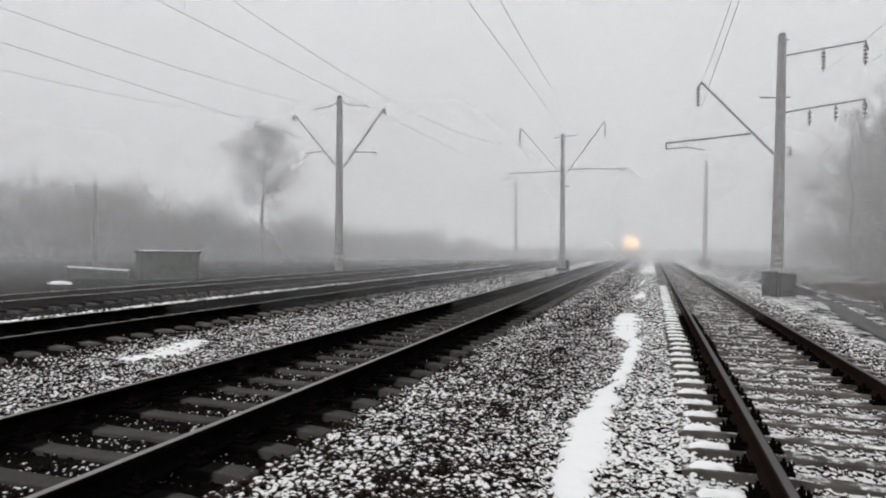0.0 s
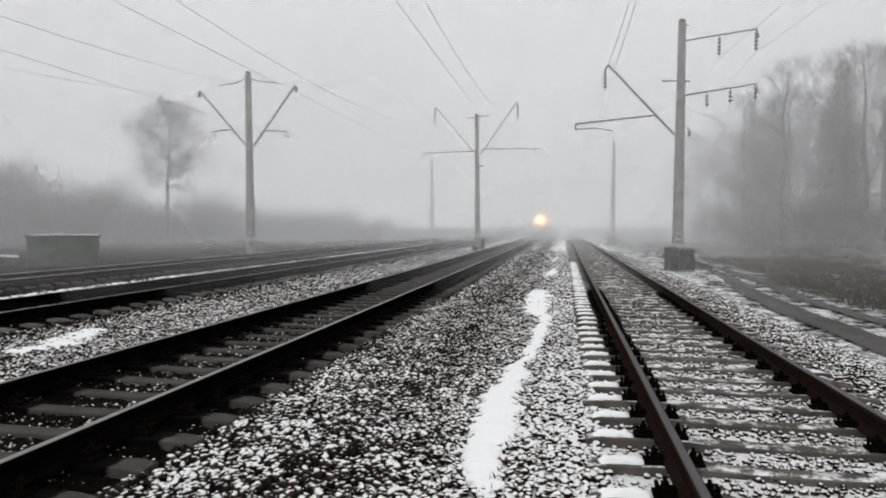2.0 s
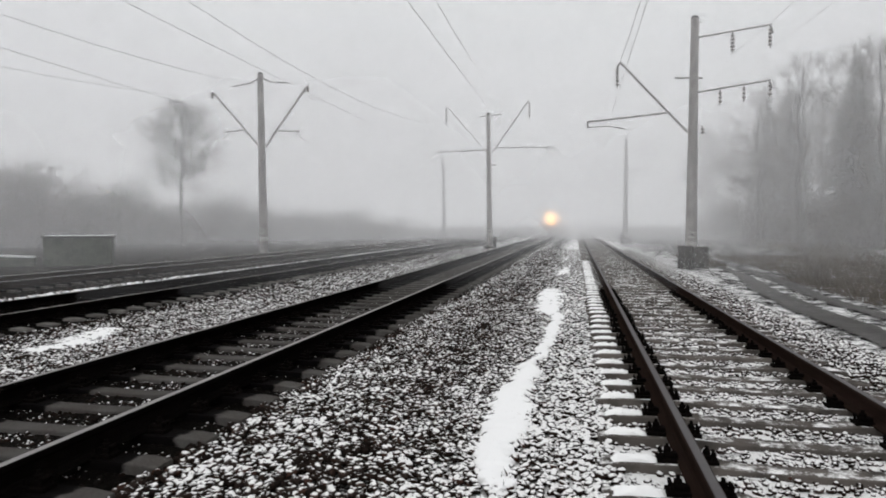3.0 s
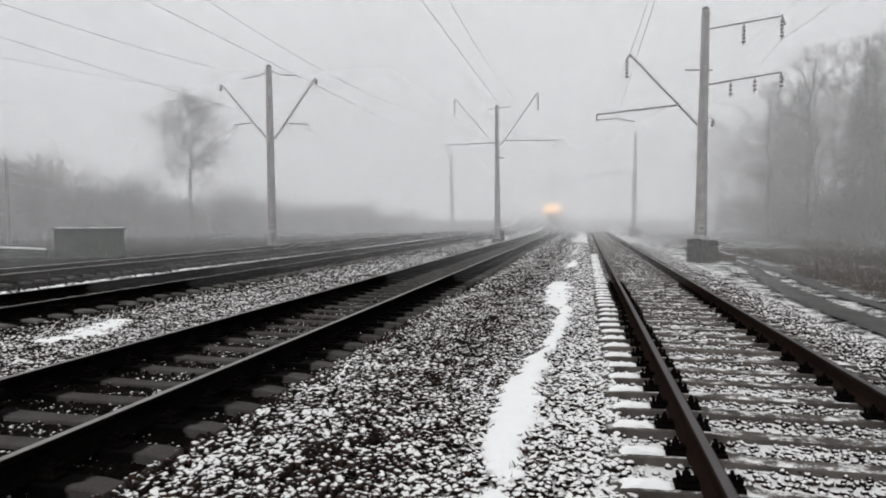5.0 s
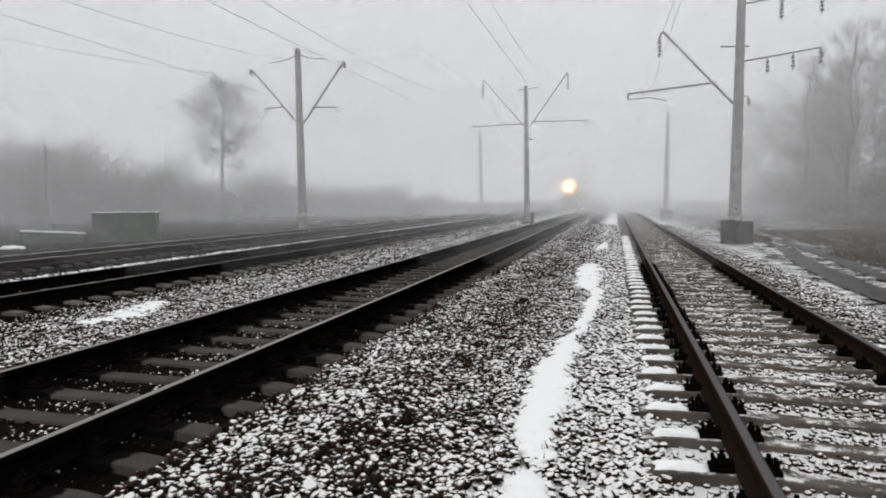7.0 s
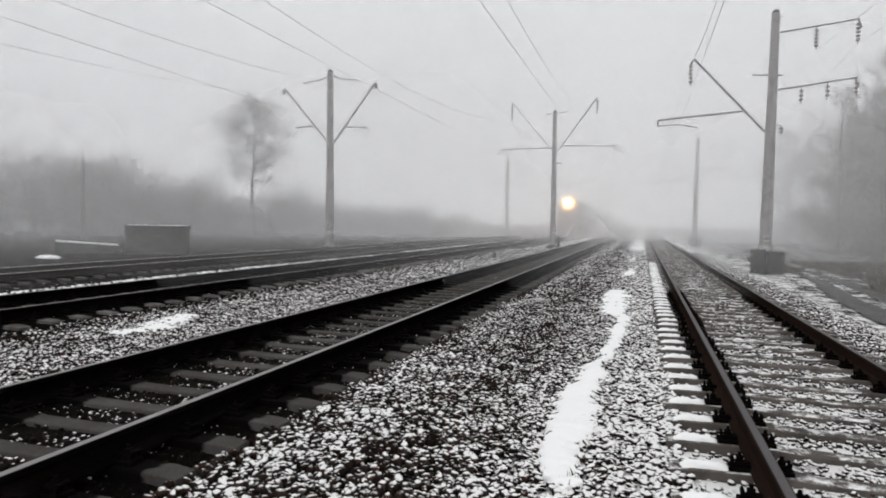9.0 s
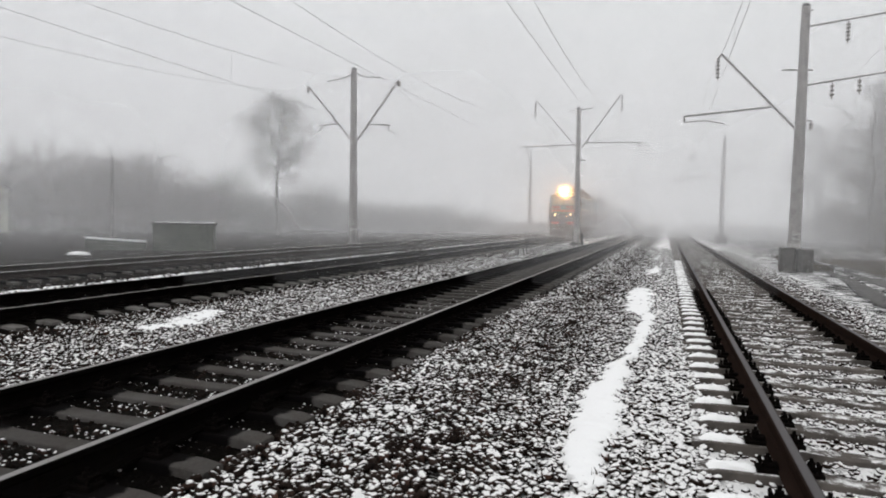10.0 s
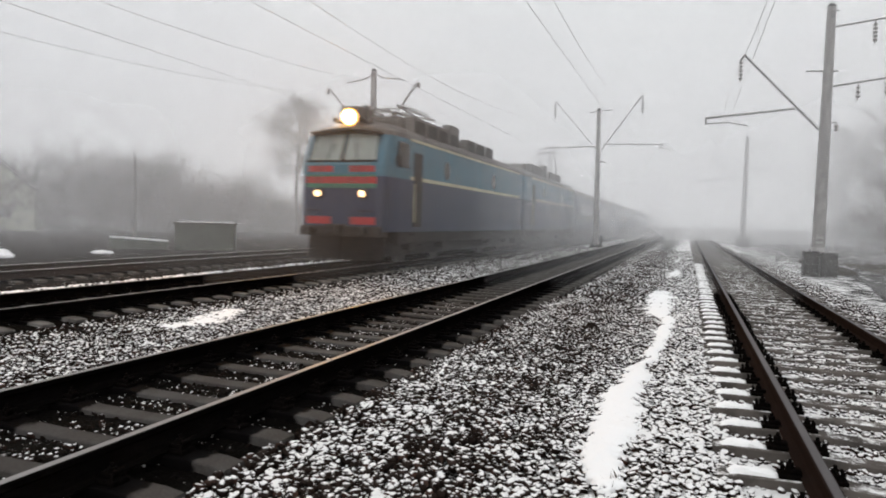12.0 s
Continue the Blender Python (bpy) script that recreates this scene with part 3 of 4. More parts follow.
def bar(parent, a, b, r, name="arm", mat=None, mid=None, lattice=False):
    """An arm from a to b in the mast's cross plane; a lattice arm is two chords with zigzag lacing."""
    bm = bmesh.new()
    pts = [Vector((p[0], 0, p[1])) for p in ([a, mid, b] if mid else [a, b])]
    if lattice:
        d = (pts[-1] - pts[0]).normalized()
        s = Vector((0, 1, 0))
        for o in (-1, 1):
            tube(bm, [p + s * o * r * 1.6 for p in pts], r * 0.55, 6)
        n = max(4, int((pts[-1] - pts[0]).length / 0.35))
        for i in range(n):
            p = pts[0].lerp(pts[-1], i / n) + s * r * 1.6 * (1 if i % 2 else -1)
            q = pts[0].lerp(pts[-1], (i + 1) / n) - s * r * 1.6 * (1 if i % 2 else -1)
            tube(bm, [p, q], r * 0.25, 4)
    else:
        tube(bm, pts, r, 8)
    return part(name, bm, mat or M_STEEL, parent)


def mast_body(mast, height, r0, r1, lean=0.0, band=True, foot=None):
    bm = bmesh.new()
    tube(bm, [(0, 0, -0.5), (lean * 0.33, 0, height * 0.33), (lean * 0.66, 0, height * 0.66), (lean, 0, height - 0.05), (lean, 0, height)], [r0, r0 + (r1 - r0) * 0.33, r0 + (r1 - r0) * 0.66, r1, r1 * 0.8], 20)
    part("pole", bm, M_POLE, mast, "tapered spun concrete pole", smooth=False)
    bm = bmesh.new()
    tube(bm, [(0, 0, height - 0.02), (0, 0, height + 0.1)], [r1 * 1.08, r1 * 0.7], 16)
    c = part("cap", bm, M_FOOT, mast)
    c.location = (lean, 0, 0)
    if band:
        bm = bmesh.new()
        box(bm, (-0.13, -r0 - 0.02, 1.32), (0.13, -r0 + 0.05, 1.62), 0.01)
        part("number_plate", bm, M_PAINT, mast, "small worn white plate")
        for k in range(3):
            bm = bmesh.new()
            box(bm, (-0.08 + 0.065 * k, -r0 - 0.024, 1.40), (-0.045 + 0.065 * k, -r0 - 0.019, 1.54))
            part("plate_mark", bm, M_FOOT, mast)
        bm = bmesh.new()
        tube(bm, [(0, 0, 0.95), (0, 0, 1.15)], r0 * 0.985 + 0.006, 20)
        part("painted_band", bm, M_PAINT, mast, "worn white painted band")


def mast_right(y=32.2, x=5.24, group="catenary masts"):
    mast = thing("catenary_mast", pose(x, y, ROAD_Z + 0.1), "grey concrete mast with one bracket and two insulator arms", "mast", group)
    z = lambda v: v - ROAD_Z - 0.1
    mast_body(mast, z(11.15), 0.27, 0.17, 0.07)
    for i, (dx0, dx1, dy0, dy1, h) in enumerate(((-0.56, 0.02, -0.45, 0.3, 0.98), (0.06, 0.72, -0.5, 0.35, 0.92))):
        bm = bmesh.new()
        box(bm, (dx0, dy0, -0.45), (dx1, dy1, h), 0.07)
        part("footing_block", bm, M_FOOT, mast, "rough concrete footing block", smooth=False)
    bar(mast, (0.12, z(10.25)), (3.34, z(10.65)), 0.045, "cross_arm")
    bar(mast, (0.12, z(7.73)), (3.34, z(8.16)), 0.045, "cross_arm")
    insulator(mast, 1.71, z(10.42), z(9.45), 0, 5)
    insulator(mast, 3.30, z(10.6), z(9.6), 0, 5)
    for dx, t in ((1.2, 7.85), (2.22, 8.0), (3.32, 8.12)):
        insulator(mast, dx, z(t), z(t - 0.75), 0, 3)
    bar(mast, (3.30, z(10.62)), (3.42, z(10.25)), 0.05, "end_plate")
    bar(mast, (3.28, z(8.14)), (3.40, z(7.8)), 0.05, "end_plate")
    bar(mast, (-0.19, z(5.91)), (-3.25, z(9.29)), 0.06, "bracket", lattice=True)
    insulator(mast, -3.38, z(9.15), z(8.1), 0, 5)
    bar(mast, (-3.22, z(9.3)), (-3.42, z(9.05)), 0.05, "end_plate")
    bar(mast, (-1.14, z(6.85)), (-4.77, z(6.54)), 0.05, "register_arm")
    bar(mast, (-4.74, z(6.56)), (-4.74, z(6.25)), 0.045, "drop_bracket")
    bar(mast, (-4.74, z(6.28)), (-3.0, z(6.15)), 0.028, "steady_arm", mid=(-3.8, z(6.33)))
    bar(mast, (-0.79, z(8.45)), (0.43, z(8.39)), 0.04, "cross_arm")
    bar(mast, (0.1, z(6.2)), (0.47, z(6.2)), 0.03, "hook_arm")
    insulator(mast, 0.46, z(6.2), z(5.75), 0, 2)
    bar(mast, (0.1, z(10.95)), (0.38, z(10.95)), 0.03, "hook_arm")
    return mast


def mast_double(x, y, z0, top, v, tips, arms, label, group="catenary masts", r=0.2, drop=1.1, lat=0.05):
    """A mast between two tracks: a V of two brackets, register arms and hanging insulators.
    v: height of the brackets' feet; tips, arms: (dx, z) of the brackets' ends and of the register arms' ends."""
    mast = thing("catenary_mast", pose(x, y, z0), label, "mast", group)
    zz = lambda h: h - z0
    mast_body(mast, zz(top), r, r * 0.66, -0.1)
    bm = bmesh.new()
    box(bm, (-0.4, -0.4, -0.4), (0.4, 0.4, 0.22), 0.05)
    part("footing_block", bm, M_FOOT, mast)
    for (dx, tz), (ax, az), s in zip(tips, arms, (-1, 1)):
        bar(mast, (s * 0.16, zz(v)), (dx, zz(tz)), lat, "bracket", lattice=True)
        insulator(mast, dx + s * 0.03, zz(tz - 0.05), zz(tz - drop), 0, 5)
        t = (az + 0.12 - v) / (tz - v)
        bar(mast, (dx * t, zz(az + 0.08)), (ax, zz(az)), 0.04, "register_arm")
        bar(mast, (ax * 0.93, zz(az)), (ax * 0.93, zz(az - 0.28)), 0.03, "drop_bracket")
        bar(mast, (ax * 0.93, zz(az - 0.27)), (ax * 1.12, zz(az - 0.55)), 0.024, "steady_arm", mid=(ax * 1.03, zz(az - 0.33)))
    return mast


right = mast_right()
far_right = copy_thing(right, pose(5.35, 76.0, ROAD_Z + 0.1))
left = mast_double(-17.6, 34.7, -0.15, 10.25, 6.1, ((-3.1, 9.4), (2.75, 9.5)), ((-2.35, 7.05), (2.3, 6.95)), "concrete mast with two brackets in a V beyond the tracks", r=0.25, drop=0.35)
bar(left, (0.0, 10.25), (-1.85, 9.78), 0.035, "cross_arm", mid=(-0.75, 9.93))
bar(left, (0.0, 10.2), (1.65, 9.85), 0.035, "cross_arm", mid=(0.6, 9.92))
mid = mast_double(-6.25, 47.7, -0.08, 9.75, 6.9, ((-3.2, 10.45), (2.85, 10.66)), ((-4.1, 7.07), (4.4, 7.22)), "concrete mast with two brackets between two tracks", r=0.21, drop=1.3)
bar(mid, (-0.75, 9.65), (0.85, 9.8), 0.035, "cross_arm")
bar(mid, (0.1, 6.15), (0.5, 6.1), 0.05, "hook_arm")
bm = bmesh.new()
box(bm, (0.28, -0.2, 0.0), (0.5, 0.05, 0.85), 0.03)
part("switch_box", bm, M_CLIP, mid, "small dark trackside box")
copy_thing(mid, pose(-6.5, 132.0, -0.08))
copy_thing(left, pose(-17.2, 85.0, -0.15))


# ---- wires ----
def wire_run(name, label, spans, r, group="overhead wires"):
    """Wires between supports: spans of (start, end, sag)."""
    bm = bmesh.new()
    for a, b, sag in spans:
        a, b = Vector(a), Vector(b)
        pts = [a.lerp(b, i / 24) - Vector((0, 0, sag * 4 * (i / 24) * (1 - i / 24))) for i in range(25)]
        tube(bm, pts, r, 5, caps=False)
    return tagged(new(name, mesh_of(name, bm, M_WIRE)), label, "wire", group)


def catenary(x, ys, z_top, z_low, sag, label):
    run = thing("overhead_line", pose(0, 0, 0), label, "overhead line", "overhead lines")
    for name, r, z, s in (("messenger_wire", 0.0065, z_top, sag), ("contact_wire", 0.006, z_low, 0.06)):
        bm = bmesh.new()
        for a, b in zip(ys, ys[1:]):
            pts = [Vector((x, a + (b - a) * i / 24, z - s * 4 * (i / 24) * (1 - i / 24))) for i in range(25)]
            tube(bm, pts, r, 5, caps=False)
        part(name, bm, M_WIRE, run)
    for a, b in zip(ys, ys[1:]):
        for i in (3, 7):
            u = i / 10
            bm = bmesh.new()
            tube(bm, [(x, a + (b - a) * u, z_top - sag * 4 * u * (1 - u)), (x, a + (b - a) * u, z_low)], 0.004, 4)
            part("dropper", bm, M_WIRE, run)


catenary(1.45, (-12, 32.2, 76), 8.05, 6.4, 1.3, "overhead line of the single track with droppers")
catenary(-3.6, (-4, 47.7, 132), 9.35, 6.5, 2.0, "overhead line of the oily track with droppers")
catenary(-9.6, (-4, 47.7, 132), 9.2, 6.5, 2.1, "overhead line of the main track with droppers")
catenary(-15.0, (-15, 34.7, 85), 9.05, 6.4, 1.9, "overhead line of the outer track with droppers")
wire_run("feeder_wire", "thin wire on the outer bracket of the far masts", [((-20.6, -15, 9.0), (-20.6, 34.7, 9.0), 1.9), ((-20.6, 34.7, 9.0), (-20.3, 85, 9.0), 1.9)], 0.006)
wire_run("feeder_wire", "thin feeder wires on the outer arms of the masts", [((8.54, -12, 9.6), (8.54, 32.2, 9.6), 0.8), ((8.54, 32.2, 9.6), (8.6, 76, 9.6), 0.8), ((6.95, -12, 9.4), (6.95, 32.2, 9.4), 0.8), ((6.95, 32.2, 9.4), (7.0, 76, 9.4), 0.8)], 0.006)


# ---- trees and shrubs ----
def branch(bm, p, d, length, r, level, rs, spread, sides, up=0.15, thin=0.004):
    """A bare limb that bends and forks."""
    pts, rad, n = [p], [r], 4 if level > 0 else 2
    q, dd = p.copy(), d.copy()
    for i in range(n):
        dd = (dd + Vector(rs.randn(3)) * 0.16 + Vector((0, 0, up * 0.3))).normalized()
        q = q + dd * length / n
        pts.append(q.copy())
        rad.append(max(r * (1 - 0.75 * (i + 1) / n), thin))
    tube(bm, pts, rad, sides, caps=False)
    if level <= 0:
        return
    for k in range(rs.randint(4, 7)):
        u = rs.uniform(0.3, 1.0)
        i = min(int(u * n), n - 1)
        at = pts[i].lerp(pts[i + 1], u * n - i)
        side = Vector(rs.randn(3))
        side = (side - side.project(dd)).normalized()
        nd = (dd * (1 - spread) + side * spread + Vector((0, 0, up))).normalized()
        branch(bm, at, nd, length * rs.uniform(0.45, 0.7), rad[i] * 0.6, level - 1, rs, spread, 3, up, thin)


def bare_tree(name, seed, height, width, trunk_mat, label, clear=0.3, limbs=26, level=2, kind_cat="tree", oval=False, thin=0.011):
    rs = np.random.RandomState(seed)
    tree = thing(name, pose(0, 0, 0), label, kind_cat)
    bm = bmesh.new()
    pts = [Vector((0, 0, -0.3))]
    for i in range(8):
        pts.append(Vector((rs.randn() * 0.012 * height, rs.randn() * 0.012 * height, height * 0.92 * (i + 1) / 8)))
    r0 = height * 0.014
    tube(bm, pts, [r0 * (1.15 - 0.95 * i / 8) for i in range(9)], 9)
    part("trunk", bm, trunk_mat, tree)
    bm = bmesh.new()
    for k in range(limbs):
        u = clear + (1 - clear) * (k + rs.rand()) / limbs
        i = min(int(u * 8), 7)
        at = pts[i].lerp(pts[i + 1], u * 8 - i)
        a = k * 2.4 + rs.rand()
        v = (u - clear) / (1 - clear)
        shape = math.sin(math.pi * min(1, 0.25 + 0.75 * v)) ** 0.6
        rise = 0.25 + 0.75 * max(0.0, v)
        if oval:
            shape, rise = 0.9 * math.sin(math.pi * (0.12 + 0.8 * v)) ** 0.7, 0.35 + 0.35 * v
        d = Vector((math.cos(a), math.sin(a), rise)).normalized()
        branch(bm, at, d, width * 0.62 * max(shape, 0.28), r0 * 0.35 * (1.1 - u), level, rs, 0.45, 4, 0.08 if oval else 0.15, thin)
    part("crown", bm, M_TWIG, tree, "bare leafless crown")
    return tree


def shrub(name, seed, height, width, label, stems=26, mat=None):
    rs = np.random.RandomState(seed)
    t = thing(name, pose(0, 0, 0), label, "shrub", "bare thicket")
    bm = bmesh.new()
    for k in range(stems):
        a, q = rs.rand() * 6.28, rs.rand() ** 0.5 * width * 0.4
        d = Vector((math.cos(a) * 0.35, math.sin(a) * 0.35, 1)).normalized()
        branch(bm, Vector((math.cos(a) * q, math.sin(a) * q, -0.1)), d, height * rs.uniform(0.4, 0.72), 0.006 * height, 2, rs, 0.62, 3, 0.05, 0.003 * height)
    part("twig_mass", bm, mat or M_TWIG, t)
    return t


def conifer(seed, height, width, label):
    """A spruce: drooping whorls of short flat sprays."""
    rs = np.random.RandomState(seed)
    t = thing("spruce_tree", pose(0, 0, 0), label, "tree", "trees at the forest edge")
    bm = bmesh.new()
    tube(bm, [(0, 0, -0.3), (0, 0, height)], [height * 0.013, 0.02], 8)
    part("trunk", bm, M_BARK, t)
    bm = bmesh.new()
    for k in range(330):
        u = rs.rand() ** 0.8
        a, z = rs.rand() * 6.283, height * (0.12 + 0.86 * u)
        L = width * 0.5 * (1.02 - u) ** 0.8 * rs.uniform(0.6, 1.1) + 0.15
        d, s = Vector((math.cos(a), math.sin(a), 0)), Vector((-math.sin(a), math.cos(a), 0))
        root = Vector((0, 0, z))
        for j in range(5):
            f0 = 0.15 + 0.85 * j / 5
            c = root + d * L * f0 - Vector((0, 0, L * 0.35 * f0 * f0))
            w = L * 0.22 * (1.2 - f0)
            for o in (-1, 1):
                tip = c + s * o * (w + 0.12) + d * 0.25 * L - Vector((0, 0, 0.12 + 0.2 * rs.rand()))
                bm.faces.new([bm.verts.new(v) for v in (c, c + d * 0.2 * L, tip)])
    part("crown", bm, M_NEEDLE, t)
    return t


def level_at(x, y):
    return float(ground_z(np.array([float(x)]), np.array([float(y)]))[0])


def place(ob, spots):
    """The thing at the first spot (x, y, turn, scale), copies of it at the others."""
    for i, (x, y, turn, s) in enumerate(spots):
        m = pose(x, y, level_at(x, y), 0, 0, turn)
        o = ob if i == 0 else copy_thing(ob, m)
        o.matrix_basis = m
        o.scale = (s, s, s)


big = bare_tree("bare_tree", 4, 14.3, 5.6, M_BARK, "tall bare tree standing alone above the thicket", 0.4, 80, 2, oval=True, thin=0.014)
place(big, [(-38.0, 58.0, 20, 1.0)])
s1 = shrub("bare_shrub", 21, 6.0, 7.5, "tall bare shrub in a thicket", 34)
s2 = shrub("bare_shrub", 22, 4.6, 8.0, "broad bare shrub in a thicket", 34)
rs = np.random.RandomState(9)
for ob, n, off in ((s1, 22, 0), (s2, 22, -2.0)):
    spots = []
    for i in range(n):
        u = (i + 0.5 * rs.rand()) / n
        spots.append((-62 + 38 * u + off + rs.uniform(-1, 1), 40 + 52 * u + rs.uniform(-3, 4) + off, rs.rand() * 360, rs.uniform(0.7, 1.25) * (1.4 - 0.8 * u)))
    place(ob, spots)

f1 = bare_tree("forest_tree", 41, 16.0, 7.0, M_BARK, "bare tree at the forest edge", 0.15, 36, 2)
f2 = bare_tree("birch_tree", 42, 15.0, 5.5, M_BIRCH, "pale-barked birch at the forest edge", 0.25, 32, 2)
c1 = conifer(43, 17.0, 6.0, "dark spruce at the forest edge")
rs = np.random.RandomState(10)
for ob, spots in ((f1, [(22.5, 55, 0, 1.0)] + [(18 + rs.uniform(0, 10), 56 + 5 * i + rs.uniform(-2, 2), rs.rand() * 360, rs.uniform(0.8, 1.1)) for i in range(12)]),
                  (f2, [(23.0, 53, 0, 1.05), (28.5, 58, 90, 1.1), (20, 64, 200, 1.0), (22, 80, 30, 1.0)]),
                  (c1, [(27, 55, 0, 1.05), (31, 60, 50, 1.15), (24, 64, 120, 1.0), (27, 71, 200, 1.1), (22.5, 77, 10, 1.0), (33, 52, 80, 1.15), (36, 58, 30, 1.2), (23, 88, 99, 1.05)])):
    place(ob, spots)
f3 = shrub("forest_shrub", 44, 5.5, 6.0, "bare undergrowth at the forest edge", 18)
place(f3, [(17 + 0.05 * i + rs.uniform(0, 11), 52.5 + 2.2 * i, rs.rand() * 360, rs.uniform(0.6, 1.2)) for i in range(22)])
s3 = shrub("low_shrub", 51, 1.5, 2.6, "low brown shrub beside the lane", 15, M_GRASS)
place(s3, [(9.6 + 0.17 * i + rs.uniform(-0.7, 4.0), 17 + 1.3 * i + rs.uniform(-0.6, 0.6), rs.rand() * 360, rs.uniform(0.4, 0.85)) for i in range(30)])


def grass_patch(name, rects, n, h, label, seed):
    """Dead blades, each a bent sliver."""
    rs = np.random.RandomState(seed)
    vs, fs = [], []
    for x0, x1, y0, y1 in rects:
        for _ in range(n):
            x, y = rs.uniform(x0, x1), rs.uniform(y0, y1)
            z, a, hh, w = level_at(x, y), rs.rand() * 6.28, h * rs.uniform(0.3, 1.1), 0.006
            lx, ly = math.cos(a) * hh * 0.35, math.sin(a) * hh * 0.35
            b = len(vs)
            vs += [(x - w, y, z), (x + w, y, z), (x + lx * 0.4 + w * 0.6, y + ly * 0.4, z + hh * 0.6), (x + lx, y + ly, z + hh)]
            fs += [(b, b + 1, b + 2), (b, b + 2, b + 3)]
    tagged(new(name, raw_mesh(name, vs, fs, M_GRASS)), label, "grass", kind="stuff")


grass_patch("dead_grass", [(7.2, 12, 14, 26), (8.2, 14, 26, 44), (6.2, 7.0, 33, 44)], 9000, 0.26, "dead brown grass beside the lane", 61)
grass_patch("dead_grass", [(-0.52, -0.40, 4.0, 4.15), (-1.3, -0.9, 3.9, 4.6), (-2.1, -1.3, 5.0, 7.0)], 16, 0.12, "thin dry weeds between ballast stones", 62)


# ---- the low hut, a snow-capped wall and the house ----
def hut():
    h = thing("concrete_hut", pose(-24.1, 28.1, -0.31, 0, 0, 34), "low grey-green concrete hut beyond the outer track", "hut")
    bm = bmesh.new()
    box(bm, (-1.45, -0.9, -0.2), (1.45, 0.9, 1.36), 0.03)
    part("wall", bm, M_HUT, h)
    bm = bmesh.new()
    box(bm, (-1.55, -1.0, 1.36), (1.55, 1.0, 1.46), 0.02)
    part("roof_slab", bm, M_FOOT, h)
    bm = bmesh.new()
    box(bm, (-1.46, -0.4, 1.458), (1.46, 0.94, 1.472), 0.006)
    part("snow_cover", bm, M_SNOW, h, "thin snow on the roof slab")
    w = thing("low_wall", pose(-27.6, 25.7, -0.31, 0, 3.5, 34), "low concrete wall capped with a line of snow", "wall")
    bm = bmesh.new()
    box(bm, (-0.5, -0.12, -0.3), (2.3, 0.12, 0.55), 0.02)
    part("wall_panel", bm, M_HUT, w)
    bm = bmesh.new()
    box(bm, (-0.5, -0.15, 0.55), (2.3, 0.15, 0.62), 0.025)
    part("snow_cover", bm, M_SNOW, w)


hut()


def house():
    """A plastered cottage with its gable towards the tracks."""
    h = thing("cottage", pose(-59.3, 40.5, -0.31, 0, 0, 44), "pale yellow-green plastered cottage with a steep grey gable roof", "house")
    bm = bmesh.new()
    v = [bm.verts.new(p) for p in ((-4, 0, -0.3), (4, 0, -0.3), (4, 0, 3.9), (0, 0, 7.4), (-4, 0, 3.9), (-4, 9, -0.3), (4, 9, -0.3), (4, 9, 3.9), (0, 9, 7.4), (-4, 9, 3.9))]
    for f in ((0, 1, 2, 3, 4), (9, 8, 7, 6, 5), (1, 6, 7, 2), (5, 0, 4, 9), (0, 5, 6, 1)):
        bm.faces.new([v[i] for i in f])
    part("wall", bm, M_HOUSE, h)
    for s in (-1, 1):
        bm = bmesh.new()
        box(bm, (0, -0.4, 0), (5.45, 9.4, 0.14), 0.0, Matrix.Translation((0, 0, 7.46)) @ (Matrix.Diagonal((s, 1, 1, 1)) @ pose(0, 0, 0, 0, 41.2, 0)))
        bmesh.ops.recalc_face_normals(bm, faces=bm.faces)
        part("roof", bm, M_ROOF, h)
    for x, z in ((-2.0, 1.2), (1.6, 1.2), (0, 4.1)):
        win = bmesh.new()
        box(win, (x - 0.55, -0.05, z), (x + 0.55, 0.03, z + 1.3), 0.01)
        w = part("window", win, M_PAINT, h, "white-framed dark window")
        for o in (-0.26, 0.26):
            bm = bmesh.new()
            box(bm, (x + o - 0.22, -0.065, z + 0.08), (x + o + 0.22, -0.045, z + 1.22))
            part("pane", bm, M_DARKGLASS, w)
    bm = bmesh.new()
    box(bm, (-1.6, 4, 6.0), (-1.0, 4.6, 8.2), 0.03)
    part("chimney", bm, M_FOOT, h)


house()
bpy.data.objects["cottage"].scale = (0.95, 0.95, 0.95)
pole = thing("utility_pole", pose(-42.3, 41.0, -0.35), "thin wooden utility pole with one cross arm", "pole")
bm = bmesh.new()
tube(bm, [(0, 0, -0.4), (0, 0, 6.5)], [0.16, 0.11], 10)
part("post", bm, M_WOOD, pole)
bar(pole, (-0.2, 5.9), (0.9, 5.9), 0.05, "cross_arm", M_WOOD)


def snow_heap(x, y, w, d, h, seed):
    bm = bmesh.new()
    bmesh.ops.create_icosphere(bm, subdivisions=4, radius=1.0)
    for v in bm.verts:
        n = 1 + 0.25 * noise.noise(v.co * 2.2 + Vector((seed, 0, 0)))
        v.co = Vector((v.co.x * w * n, v.co.y * d * n, max(v.co.z, -0.2) * h * n))
    ob = part("snow_mound", bm, M_SNOW, smooth=True)
    ob.matrix_basis = pose(x, y, level_at(x, y))
    tagged(ob, "rounded mound of cleared snow near the outer track", "snow")


snow_heap(-25.9, 17.6, 1.2, 0.8, 0.36, 3)
snow_heap(-25.0, 22.3, 0.6, 0.35, 0.12, 5)


